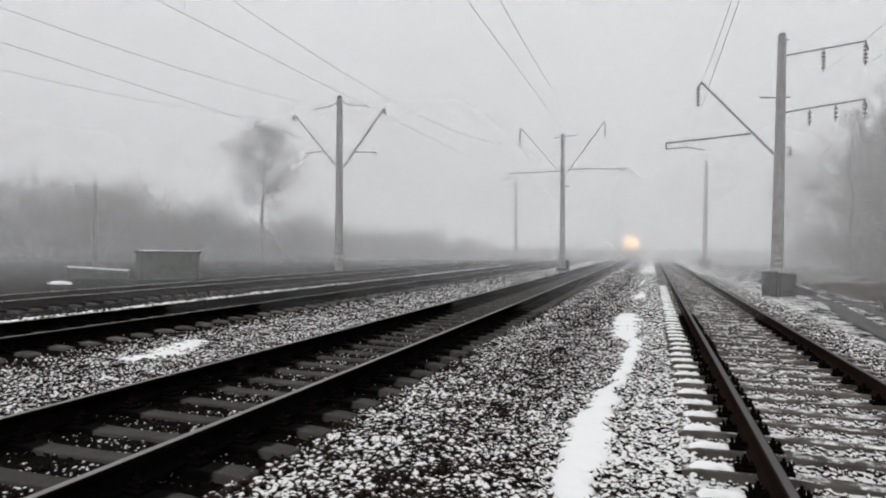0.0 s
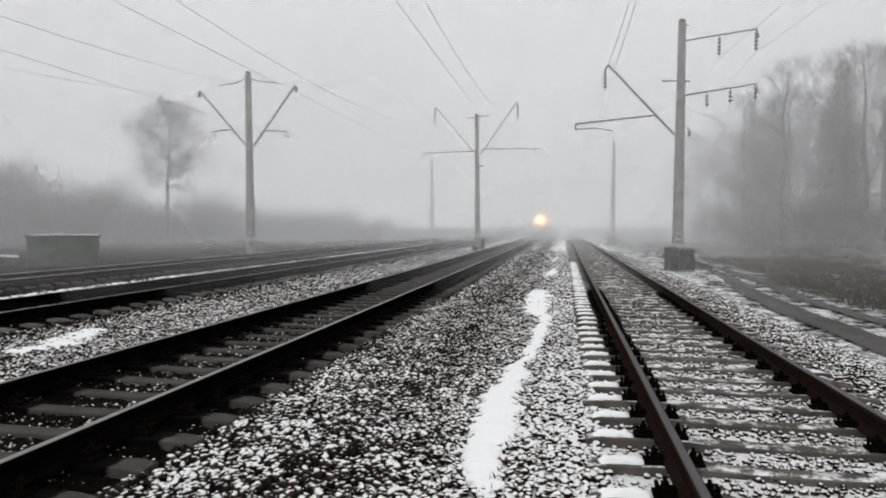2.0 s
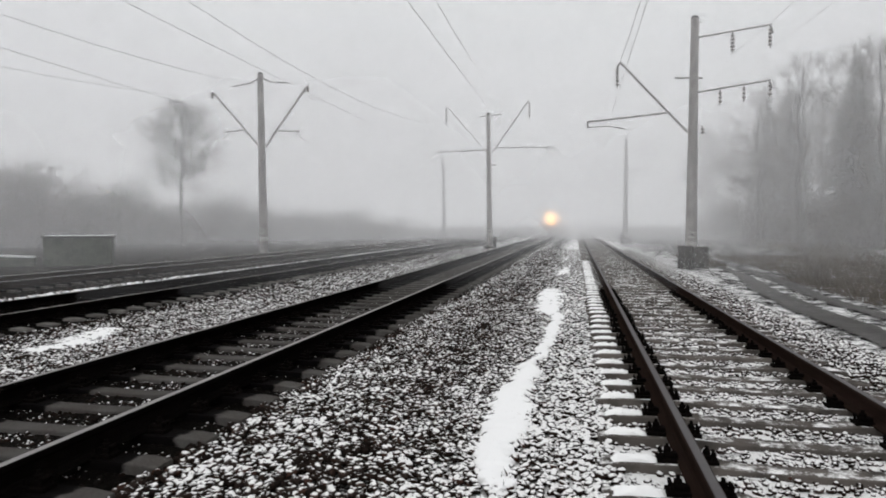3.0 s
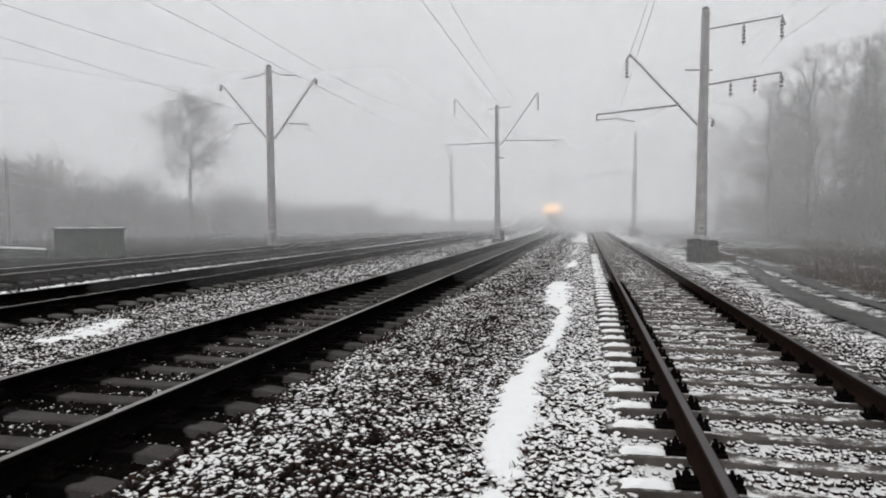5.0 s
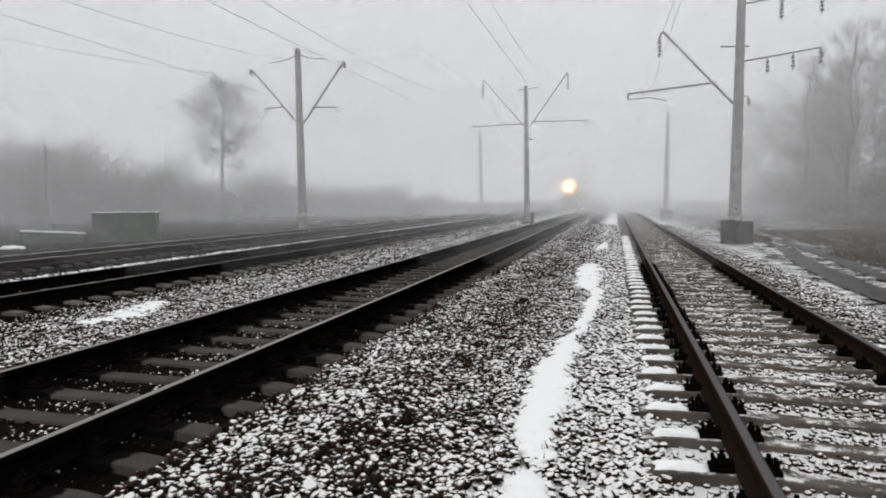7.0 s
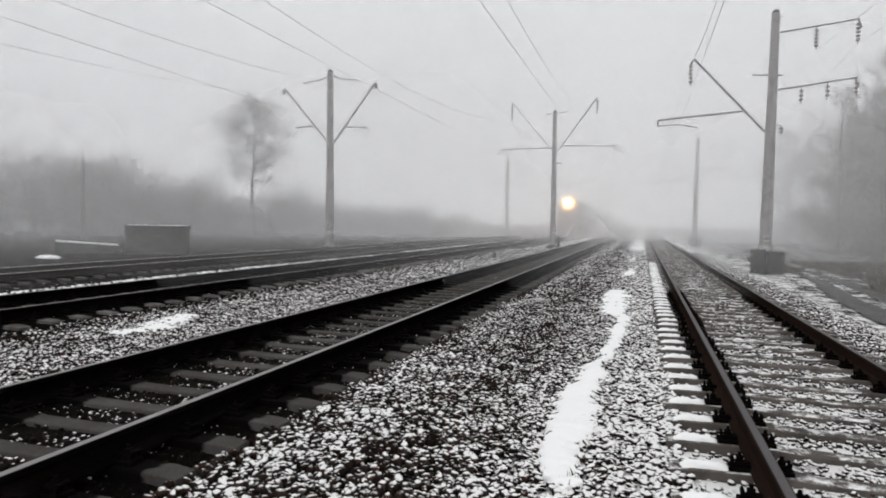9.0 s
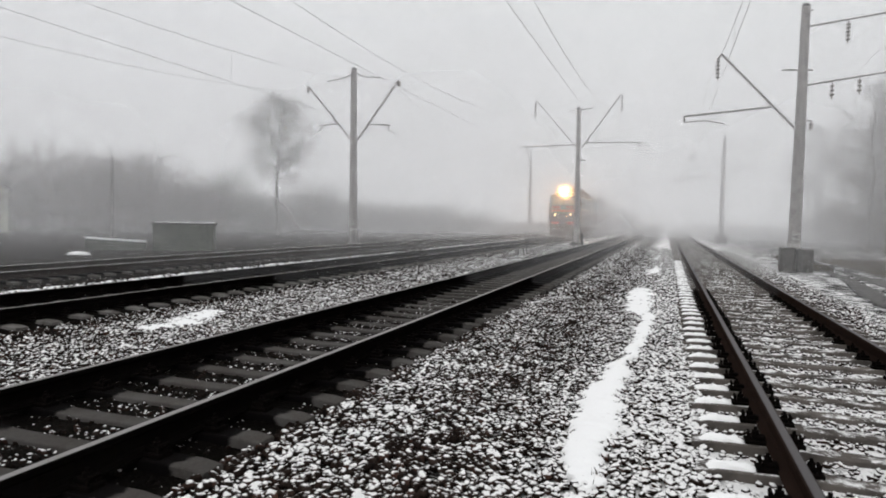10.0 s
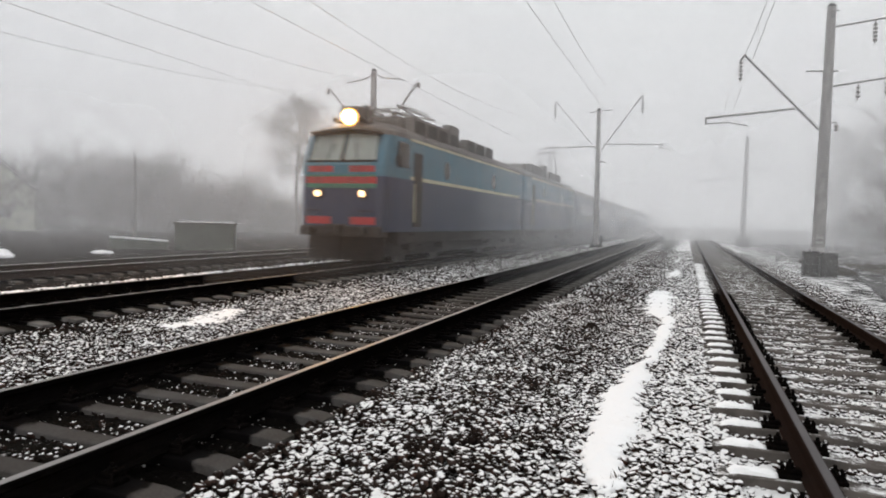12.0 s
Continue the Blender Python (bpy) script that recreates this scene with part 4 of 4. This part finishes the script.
# ---- fog: veils of droplets ring upon ring, denser with distance ----
def fog_bank():
    layers = [(16 + 4 * i, 0.055) for i in range(9)] + [(52, 0.09), (57, 0.12), (62, 0.15), (68, 0.19), (75, 0.24), (82, 0.27), (91, 0.25), (102, 0.16), (115, 0.1), (130, 0.1)]
    for i, (r, alpha) in enumerate(layers):
        n, k, vs = 150, 8, []
        for a in range(n + 1):
            th = radians(-40 + 215 * a / n)
            for j in range(k + 1):
                z = -0.8 + (42.8) * (j / k) ** 2
                rr = r * (1 + 0.012 * noise.noise((th * 4, i * 3.7, 0)) + 0.006 * noise.noise((th * 25, i * 1.7, z * 0.3)))
                vs.append((rr * math.cos(th), rr * math.sin(th), z))
        idx = np.arange(len(vs)).reshape(n + 1, k + 1)
        fs = np.stack([idx[:-1, :-1], idx[1:, :-1], idx[1:, 1:], idx[:-1, 1:]], -1).reshape(-1, 4)
        me = raw_mesh("fog_veil", vs, fs, M_FOG)
        me.polygons.foreach_set("use_smooth", [True] * len(me.polygons))
        ob = new("fog_veil", me)
        ob.color = (1, 1, 1, alpha)
        tagged(ob, "thin veil of pale grey winter fog", "fog", kind="stuff")


fog_bank()


# ---- the train ----
def paint(name, a, b, rough=0.45):
    m = Mat(name, rough)
    loc = m.local()
    grime = m.noise(1.3, 5, 0.65, vec=loc, stretch=(1, 1, 0.35))
    fine = m.noise(22, 4, 0.7, vec=loc)
    m.color(m.mix(m.smooth(m.math("ADD", m.math("MULTIPLY", grime, 0.75), m.math("MULTIPLY", fine, 0.25)), 0.38, 0.68), a, b)).bump(fine, 0.08, 0.004)
    return m.m


T_BLUE = paint("loco_dark_blue", (0.006, 0.019, 0.055), (0.017, 0.027, 0.05))
T_TEAL = paint("loco_light_blue", (0.022, 0.11, 0.165), (0.05, 0.11, 0.14))
T_GREEN = paint("loco_green_line", (0.02, 0.12, 0.08), (0.04, 0.11, 0.08))
T_RED = paint("loco_red", (0.36, 0.015, 0.022), (0.15, 0.022, 0.026))
T_CREAM = paint("loco_cream_line", (0.5, 0.46, 0.30), (0.34, 0.31, 0.22))
T_ROOF = paint("loco_roof", (0.07, 0.062, 0.058), (0.16, 0.145, 0.135), 0.75)
T_DARK = paint("loco_underframe", (0.009, 0.008, 0.0085), (0.026, 0.023, 0.021), 0.85)
T_GLASS = paint("loco_windscreen", (0.36, 0.40, 0.38), (0.24, 0.27, 0.26), 0.12)
T_DARKGLASS = paint("loco_side_window", (0.015, 0.018, 0.02), (0.03, 0.033, 0.035), 0.15)
T_CAR = paint("carriage_blue", (0.02, 0.045, 0.10), (0.045, 0.055, 0.08), 0.5)
T_LAMP = glow_material("headlight_glow", (1.0, 0.5, 0.15), 1800.0)
T_REFLECTOR = glow_material("headlight_reflector", (1.0, 0.56, 0.16), 8.0)
T_RIM = glow_material("headlight_rim", (1.0, 0.42, 0.09), 2.0)
T_LAMP2 = glow_material("buffer_light_glow", (1.0, 0.66, 0.34), 4.0)


def shell(bm, rings, closed_ends=True, mats=None):
    rows = [[bm.verts.new(p) for p in ring] for ring in rings]
    n = len(rows[0])
    for a, b in zip(rows, rows[1:]):
        for k in range(n):
            f = bm.faces.new((a[k], a[(k + 1) % n], b[(k + 1) % n], b[k]))
            if mats:
                f.material_index = mats(sum((v.co.z for v in f.verts)) / 4)
    if closed_ends:
        for row in (rows[0], rows[-1]):
            for k in range(n // 2 - 1):
                f = bm.faces.new((row[k], row[k + 1], row[n - 2 - k], row[n - 1 - k]))
                if mats:
                    f.material_index = mats(sum(v.co.z for v in f.verts) / 4)
    bmesh.ops.recalc_face_normals(bm, faces=bm.faces)


def body_ring(y, w, z0, z1, roof, lean=0.0, full=1.0):
    """A cross-section: flat sides, round cant rails, arched roof. Heights over the rail."""
    h = w / 2
    zs = [z0, 1.35, 1.75, 2.35, 2.62, 2.72, 2.95, 3.4, z1]
    right = [(h * (0.985 if z < 1.4 else 1.0), z) for z in zs]
    arch = [(h * 0.97, z1 + 0.14), (h * 0.86, z1 + (roof - z1) * 0.55), (h * 0.6, z1 + (roof - z1) * 0.85), (h * 0.25, roof)]
    pts = right + arch
    ring = pts + [(-x, z) for x, z in pts[::-1]]
    return [(x * full, y + lean * max(0.0, z - 2.95), z) for x, z in ring]


def band(bm, x, y0, y1, z0, z1, out):
    box(bm, (min(x, x + out), y0, z0), (max(x, x + out), y1, z1))


def bogie(parent, y, r=0.62, axles=2, gap=3.0):
    """A bogie: side frames, axle boxes, springs, and wheels as parts of it."""
    bm = bmesh.new()
    for s in (-1, 1):
        box(bm, (s * 1.08 - 0.07, y - gap / 2 - 0.7, 0.55), (s * 1.08 + 0.07, y + gap / 2 + 0.7, 0.85), 0.03)
        for a in range(axles):
            ya = y - gap / 2 + gap * a / max(1, axles - 1)
            box(bm, (s * 1.15 - 0.14, ya - 0.2, 0.4), (s * 1.15 + 0.14, ya + 0.2, 0.78), 0.04)
            for o in (-0.42, 0.42):
                tube(bm, [(s * 1.15, ya + o, 0.5), (s * 1.15, ya + o, 0.95)], 0.09, 8)
    box(bm, (-1.1, y - 0.25, 0.5), (1.1, y + 0.25, 0.9), 0.03)
    b = part("bogie", bm, T_DARK, parent)
    for a in range(axles):
        ya = y - gap / 2 + gap * a / max(1, axles - 1)
        for s in (-1, 1):
            bm = bmesh.new()
            tube(bm, [(s * 0.72, 0, 0), (s * 0.745, 0, 0), (s * 0.75, 0, 0), (s * 0.86, 0, 0)], [r + 0.03, r + 0.03, r, r], 28)
            tube(bm, [(s * 0.86, 0, 0), (s * 0.875, 0, 0)], [r * 0.8, r * 0.25], 28)
            w = part("wheel", bm, T_DARK, b)
            w.location = (0, ya, r)


RAIL_TOP = 0.1925


def loco_section(loco, y0, front):
    """One half of the locomotive, 16.6 m long, from y0 backwards (towards +y); front: with the lit cab at y0."""
    L, w = 16.6, 2.95
    at = lambda z: 0 if z < 2.66 else (1 if z < 3.88 else 2)
    bm = bmesh.new()
    if front:
        rings = [body_ring(y0 + d, w, 1.0, 3.86, 4.42 - 0.26 * (1 - min(1, d / 1.5)), lean * 0.42, f) for d, f, lean in ((0.0, 0.80, 1), (0.07, 0.90, 1), (0.3, 0.965, 0.9), (0.9, 0.99, 0.5), (1.7, 1.0, 0.0), (L - 0.9, 1.0, 0), (L - 0.35, 1.0, 0))]
    else:
        rings = [body_ring(y0 + d, w, 1.0, 3.86, 4.42, 0, f) for d, f in ((0.25, 0.97), (0.5, 1.0), (L - 0.9, 1.0), (L - 0.3, 0.97))]
    shell(bm, rings, True, at)
    part("body", bm, (T_BLUE, T_TEAL, T_ROOF), loco, "dark blue body with a light blue upper band", smooth=False)
    # side lines, windows, doors, roof grilles
    for s in (-1, 1):
        x = s * w / 2
        bm = bmesh.new()
        band(bm, x, y0 + 1.75, y0 + L - 1.0, 2.62, 2.73, s * 0.012)
        part("side_line", bm, T_CREAM, loco, "cream waist line")
        bm = bmesh.new()
        band(bm, x, y0 + 1.75, y0 + L - 1.0, 3.82, 3.89, s * 0.03)
        part("gutter", bm, T_CREAM, loco)
        for d in (5.0, 11.0):
            bm = bmesh.new()
            tube(bm, [(x - 0.02 * s, y0 + d, 3.15), (x + s * 0.015, y0 + d, 3.15)], 0.33, 24)
            part("side_window", bm, T_DARKGLASS, loco, "round dark side window")
        bm = bmesh.new()
        box(bm, (x - 0.02, y0 + 2.0, 1.15), (x + 0.02, y0 + 2.68, 3.5), 0.012)
        d = part("door", bm, T_DARK, loco, "dark grimy cab door")
        bm = bmesh.new()
        tube(bm, [(x + s * 0.06, y0 + 1.95, 1.3), (x + s * 0.06, y0 + 1.95, 2.5)], 0.018, 6)
        part("handrail", bm, T_CREAM, loco)
        for k in range(3):
            bm = bmesh.new()
            box(bm, (x - 0.22 if s > 0 else x, y0 + 2.05, 0.35 + 0.27 * k), (x if s > 0 else x + 0.22, y0 + 2.6, 0.38 + 0.27 * k))
            part("step", bm, T_DARK, loco)
        for k, d in enumerate((2.5, 3.6, 4.7, 5.9, 8.0, 9.3, 10.6)):
            top = (4.72, 4.72, 4.72, 4.95, 4.66, 4.66, 4.66)[k]
            bm = bmesh.new()
            box(bm, (s * 1.02 - 0.12, y0 + d, 3.92), (s * 1.02 + 0.2, y0 + d + 1.06, top), 0.05)
            g = part("roof_grille", bm, T_ROOF, loco)
            bm = bmesh.new()
            for q in range(7):
                box(bm, (s * 1.22 - 0.01, y0 + d + 0.12, 4.06 + 0.08 * q), (s * 1.22 + 0.012, y0 + d + 0.94, 4.125 + 0.08 * q))
            part("louvres", bm, T_DARK, g)
        bm = bmesh.new()
        box(bm, (s * 1.1 - 0.05, y0 + 1.1, 0.62), (s * 1.1 + 0.24, y0 + 15.6, 1.02), 0.05)
        part("equipment_box", bm, T_DARK, loco)
    bm = bmesh.new()
    box(bm, (-0.95, y0 + 0.6, 0.22), (0.95, y0 + L - 0.6, 1.02), 0.05)
    part("underframe", bm, T_DARK, loco, "black gear between the wheels")
    # roof hoods and current collector
    for d0, d1, h in ((2.2, 6.9, 4.7), (7.8, 11.8, 4.6)):
        bm = bmesh.new()
        box(bm, (-0.92, y0 + d0, 4.1), (0.92, y0 + d1, h), 0.12)
        part("roof_hood", bm, T_ROOF, loco)
    up = not front
    d = 4.2 if front else 13.0
    q = 1.0 if up else 1.8
    for s in (-1, 1):
        for o in (-1, 1):
            bm = bmesh.new()
            tube(bm, [(s * 0.5, y0 + d + o * 0.95 * q, 4.2), (s * 0.5, y0 + d + o * 0.95 * q, 4.85)], [0.09, 0.06], 8)
            part("roof_insulator", bm, M_INSUL, loco)
    bm = bmesh.new()
    for s in (-1, 1):
        tube(bm, [(s * 0.55, y0 + d - q, 4.87), (s * 0.55, y0 + d + q, 4.87)], 0.04, 6)
        hgt = 6.45 if up else 5.22
        tube(bm, [(s * 0.5, y0 + d - 0.9 * q, 4.87), (s * 0.6, y0 + d + (1.7 if not up else -0.1), (4.82 + hgt) / 2 + (0 if up else 0.08)), (s * 0.35, y0 + d + (-0.6 if not up else 0.1), hgt)], 0.028, 6)
        tube(bm, [(s * 0.5, y0 + d + 0.9 * q, 4.87), (s * 0.6, y0 + d - (1.7 if not up else -0.1), (4.82 + hgt) / 2 + (0 if up else 0.08)), (s * 0.35, y0 + d + (0.6 if not up else 0.1), hgt)], 0.028, 6)
    for o in (-1, 1):
        tube(bm, [(-0.55, y0 + d + o * q, 4.87), (0.55, y0 + d + o * q, 4.87)], 0.03, 6)
        tube(bm, [(-0.85, y0 + d + o * (0.5 if not up else 0.15), hgt - 0.12), (-0.55, y0 + d + o * (0.5 if not up else 0.15), hgt), (0.55, y0 + d + o * (0.5 if not up else 0.15), hgt), (0.85, y0 + d + o * (0.5 if not up else 0.15), hgt - 0.12)], 0.025, 6)
    part("pantograph", bm, M_STEEL, loco, "raised pantograph" if up else "folded pantograph")
    for yb in (y0 + 3.9, y0 + L - 3.9):
        bogie(loco, yb)
    if front:
        cab_front(loco, y0)


def cab_front(loco, y):
    """Windscreens, stripes, lamps, buffers, coupling and plough of the leading cab."""
    rake = lambda z: y + 0.42 * max(0.0, z - 2.95)
    for s in (-1, 1):
        bm = bmesh.new()
        v = [bm.verts.new((s * a, rake(z) - 0.018, z)) for a, z in ((0.06, 3.1), (1.1, 3.1), (1.04, 3.84), (0.06, 3.9))]
        bm.faces.new(v if s < 0 else v[::-1])
        bmesh.ops.solidify(bm, geom=bm.faces[:], thickness=0.012)
        bmesh.ops.recalc_face_normals(bm, faces=bm.faces)
        scr = part("windscreen", bm, T_GLASS, loco, "pale reflecting windscreen")
        bm = bmesh.new()
        tube(bm, [(s * 0.5, rake(3.08) - 0.05, 3.08), (s * 0.35, rake(3.6) - 0.05, 3.6)], 0.012, 5)
        part("wiper", bm, T_DARK, scr)
        bm = bmesh.new()
        frame_pts = [(s * a, rake(z) - 0.022, z) for a, z in ((0.03, 3.06), (1.14, 3.06), (1.08, 3.88), (0.03, 3.94), (0.03, 3.06))]
        tube(bm, frame_pts, 0.03, 6)
        part("window_frame", bm, T_DARK, scr)
        # corner window on the cab side
        bm = bmesh.new()
        box(bm, (s * 1.47 - 0.03, y + 0.85, 2.95), (s * 1.47 + 0.02, y + 1.65, 3.72), 0.01)
        part("cab_side_window", bm, T_DARKGLASS, loco)
        # stripes
        for z0, z1, mat, lab in ((2.40, 2.60, T_RED, "red stripe"), (2.60, 2.66, T_GREEN, "green line"), (2.27, 2.40, T_GREEN, "green line")):
            bm = bmesh.new()
            box(bm, (min(0, s * 1.16), y - 0.014, z0), (max(0, s * 1.16), y + 0.03, z1), 0.004)
            part("stripe", bm, mat, loco, lab)
        bm = bmesh.new()
        box(bm, (min(s * 0.28, s * 1.1), y - 0.012, 2.74), (max(s * 0.28, s * 1.1), y + 0.03, 2.92), 0.004)
        part("stripe", bm, T_RED, loco, "faded red stripe")
        bm = bmesh.new()
        box(bm, (min(s * 0.32, s * 1.15), y - 0.016, 1.2), (max(s * 0.32, s * 1.15), y + 0.03, 1.42), 0.006)
        part("stripe", bm, T_RED, loco, "red stripe above the buffer beam")
        # lower lights
        bm = bmesh.new()
        tube(bm, [(s * 0.74, y - 0.09, 2.1), (s * 0.74, y + 0.02, 2.1)], [0.15, 0.17], 20)
        lamp = part("marker_light", bm, T_DARK, loco, "round lit lamp")
        bm = bmesh.new()
        tube(bm, [(s * 0.74, y - 0.115, 2.1), (s * 0.74, y - 0.1, 2.1), (s * 0.74, y - 0.085, 2.1)], [0.05, 0.085, 0.10], 20)
        part("lens", bm, T_LAMP2, lamp, "warm glowing lens")
        # buffers
        bm = bmesh.new()
        tube(bm, [(s * 0.875, y - 0.45, 1.02), (s * 0.875, y - 0.1, 1.02), (s * 0.875, y + 0.1, 1.02)], [0.09, 0.11, 0.13], 14)
        part("buffer", bm, T_DARK, loco)
        bm = bmesh.new()
        tube(bm, [(s * 0.62, y - 0.02, 1.55), (s * 0.62, y - 0.08, 1.6), (s * 1.08, y - 0.08, 1.6), (s * 1.08, y - 0.02, 1.55)], 0.016, 6)
        part("handrail", bm, T_DARK, loco)
        # roof mirrors / horns
        bm = bmesh.new()
        tube(bm, [(s * 0.42, y + 0.75, 4.28), (s * 0.42, y + 0.35, 4.33)], [0.03, 0.08], 10)
        part("horn", bm, T_DARK, loco)
        bm = bmesh.new()
        box(bm, (s * 1.55 - 0.05, y + 0.66, 2.95), (s * 1.55 + 0.05, y + 0.74, 3.3), 0.02)
        part("mirror", bm, T_DARK, loco)
    bm = bmesh.new()
    box(bm, (-0.33, y + 0.46, 4.0), (0.33, y + 1.4, 4.76), 0.1)
    hl = part("headlight", bm, T_ROOF, loco, "roof headlight housing")
    for name, mat, ring, depth, lab in (("lens", T_LAMP, (0.12, 0.20, 0.205), 0.42, "white-hot headlight lens"), ("reflector", T_REFLECTOR, (0.21, 0.235, 0.24), 0.425, "yellow-lit reflector round the lens"),
                                        ("lamp_rim", T_RIM, (0.245, 0.265, 0.27), 0.44, "orange-lit outer lamp glass")):
        bm = bmesh.new()
        tube(bm, [(0, y + depth, 4.42), (0, y + depth + 0.008, 4.42), (0, y + depth + 0.02, 4.42)], ring, 28)
        part(name, bm, mat, hl, lab)
    bm = bmesh.new()
    for a, b in ((-1.18, -0.6), (-0.6, 0.0), (0.0, 0.6), (0.6, 1.18)):
        lift = lambda q: 4.06 - 0.10 * (q / 1.18) ** 2
        c = [bm.verts.new((q, y + d, lift(q) + h)) for h in (-0.05, 0.0) for q, d in ((a, 0.16), (b, 0.16), (b, 0.75), (a, 0.75))]
        for f in ((3, 2, 1, 0), (4, 5, 6, 7), (0, 1, 5, 4), (1, 2, 6, 5), (2, 3, 7, 6), (3, 0, 4, 7)):
            bm.faces.new([c[i] for i in f])
    part("visor", bm, T_ROOF, loco, "grey brim above the windscreens")
    bm = bmesh.new()
    box(bm, (-1.32, y - 0.1, 0.85), (1.32, y + 0.5, 1.15), 0.04)
    part("buffer_beam", bm, T_DARK, loco)
    bm = bmesh.new()
    box(bm, (-0.2, y - 0.55, 0.9), (0.2, y + 0.1, 1.2), 0.06)
    part("coupler", bm, T_DARK, loco)
    bm = bmesh.new()
    v = [bm.verts.new(p) for p in ((-1.3, y + 0.3, 0.15), (0, y - 0.05, 0.15), (1.3, y + 0.3, 0.15), (1.3, y + 0.45, 0.88), (0, y + 0.1, 0.88), (-1.3, y + 0.45, 0.88))]
    bm.faces.new((v[0], v[1], v[4], v[5]))
    bm.faces.new((v[1], v[2], v[3], v[4]))
    bmesh.ops.solidify(bm, geom=bm.faces[:], thickness=0.04)
    part("plough", bm, T_DARK, loco)
    bm = bmesh.new()
    tube(bm, [(0.55, y + 0.5, 4.25), (0.55, y + 0.5, 4.75)], 0.03, 6)
    tube(bm, [(0.45, y + 0.5, 4.72), (0.65, y + 0.5, 4.72)], 0.03, 6)
    part("antenna", bm, T_DARK, loco)


def locomotive():
    loco = thing("electric_locomotive", pose(TRACKS["C"][0], 330, RAIL_TOP), "two-section blue electric locomotive with red stripes and a lit headlight", "locomotive")
    loco_section(loco, 0.0, True)
    loco_section(loco, 16.7, False)
    bm = bmesh.new()
    box(bm, (-1.2, 16.1, 1.1), (1.2, 17.1, 3.7), 0.05)
    part("gangway", bm, T_DARK, loco)
    return loco


def carriage():
    car = thing("passenger_carriage", pose(TRACKS["C"][0], 365, RAIL_TOP), "dark blue passenger carriage coupled behind the locomotive", "carriage", "carriages of the train")
    L, w = 24.0, 3.0
    bm = bmesh.new()
    shell(bm, [body_ring(d, w, 1.0, 3.5, 4.2, 0, f) for d, f in ((0, 0.97), (0.15, 1.0), (L - 0.15, 1.0), (L, 0.97))], True, lambda z: 0 if z < 3.55 else 1)
    part("body", bm, (T_CAR, T_ROOF), car)
    for s in (-1, 1):
        x = s * w / 2
        for k in range(10):
            bm = bmesh.new()
            box(bm, (x - 0.03, 2.6 + 2.0 * k, 2.1), (x + 0.012, 3.7 + 2.0 * k, 3.05), 0.01) if s > 0 else box(bm, (x - 0.012, 2.6 + 2.0 * k, 2.1), (x + 0.03, 3.7 + 2.0 * k, 3.05), 0.01)
            part("window", bm, T_DARKGLASS, car)
        for d in (0.5, L - 1.3):
            bm = bmesh.new()
            box(bm, (x - 0.02, d, 1.1), (x + 0.02, d + 0.8, 3.2), 0.01)
            part("door", bm, T_CAR, car)
        bm = bmesh.new()
        band(bm, x, 0.3, L - 0.3, 1.85, 1.95, s * 0.01)
        part("side_line", bm, T_CREAM, car)
    bm = bmesh.new()
    box(bm, (-1.2, 1.0, 0.3), (1.2, 23.0, 1.0), 0.08)
    part("equipment_box", bm, T_DARK, car)
    bm = bmesh.new()
    box(bm, (-0.6, L, 1.1), (0.6, L + 0.6, 3.4), 0.05)
    part("gangway", bm, T_DARK, car)
    for yb in (3.8, L - 3.8):
        bogie(car, yb, 0.475, 2, 2.4)
    return car


def snow_dust():
    """Powder snow whirled up along the train: thin cross veils that travel with it."""
    vs, fs = [], []
    for i in range(16):
        y, b = 9.0 + 2.6 * i, len(vs)
        w, h = 3.6 + 0.4 * math.sin(i * 1.7), 4.3 + 0.6 * math.sin(i * 2.3)
        for u, z in ((1.55, 0.0), (w, 0.0), (w + 0.5, h * 0.5), (w - 0.6, h), (1.55, h + 0.5), (1.4, h * 0.5)):
            vs.append((u, y + 0.5 * math.sin(u + z), z))
        fs += [(b, b + 1, b + 2, b + 5), (b + 5, b + 2, b + 3, b + 4)]
    ob = new("snow_dust", raw_mesh("snow_dust", vs, fs, M_FOG))
    ob.color = (1, 1, 1, 0.13)
    return tagged(ob, "pale powder snow whirled up beside the train", "snow dust", kind="stuff")


DUST = snow_dust()
LOCO = locomotive()
CARS = [carriage()]
for i in range(1, 4):
    CARS.append(copy_thing(CARS[0], pose(TRACKS["C"][0], 365 + 24.6 * i, RAIL_TOP)))

# seconds, distance of the cab's front along the track
RUN = [(0.0, 330.0), (1.5, 290.0), (3.0, 250.0), (4.5, 209.0), (6.0, 167.0), (7.5, 127.0), (9.0, 88.6), (9.5, 76.4), (10.0, 63.8), (10.5, 51.8), (11.0, 40.0), (11.5, 28.4), (12.0, 16.95)]


def motions():
    x = TRACKS["C"][0]
    walk(LOCO, [(t, pose(x, y, RAIL_TOP)) for t, y in RUN])
    walk(DUST, [(t, pose(x, y, RAIL_TOP)) for t, y in RUN])
    for i, car in enumerate(CARS):
        walk(car, [(t, pose(x, y + 34.0 + 24.6 * i, RAIL_TOP)) for t, y in RUN])


motions()
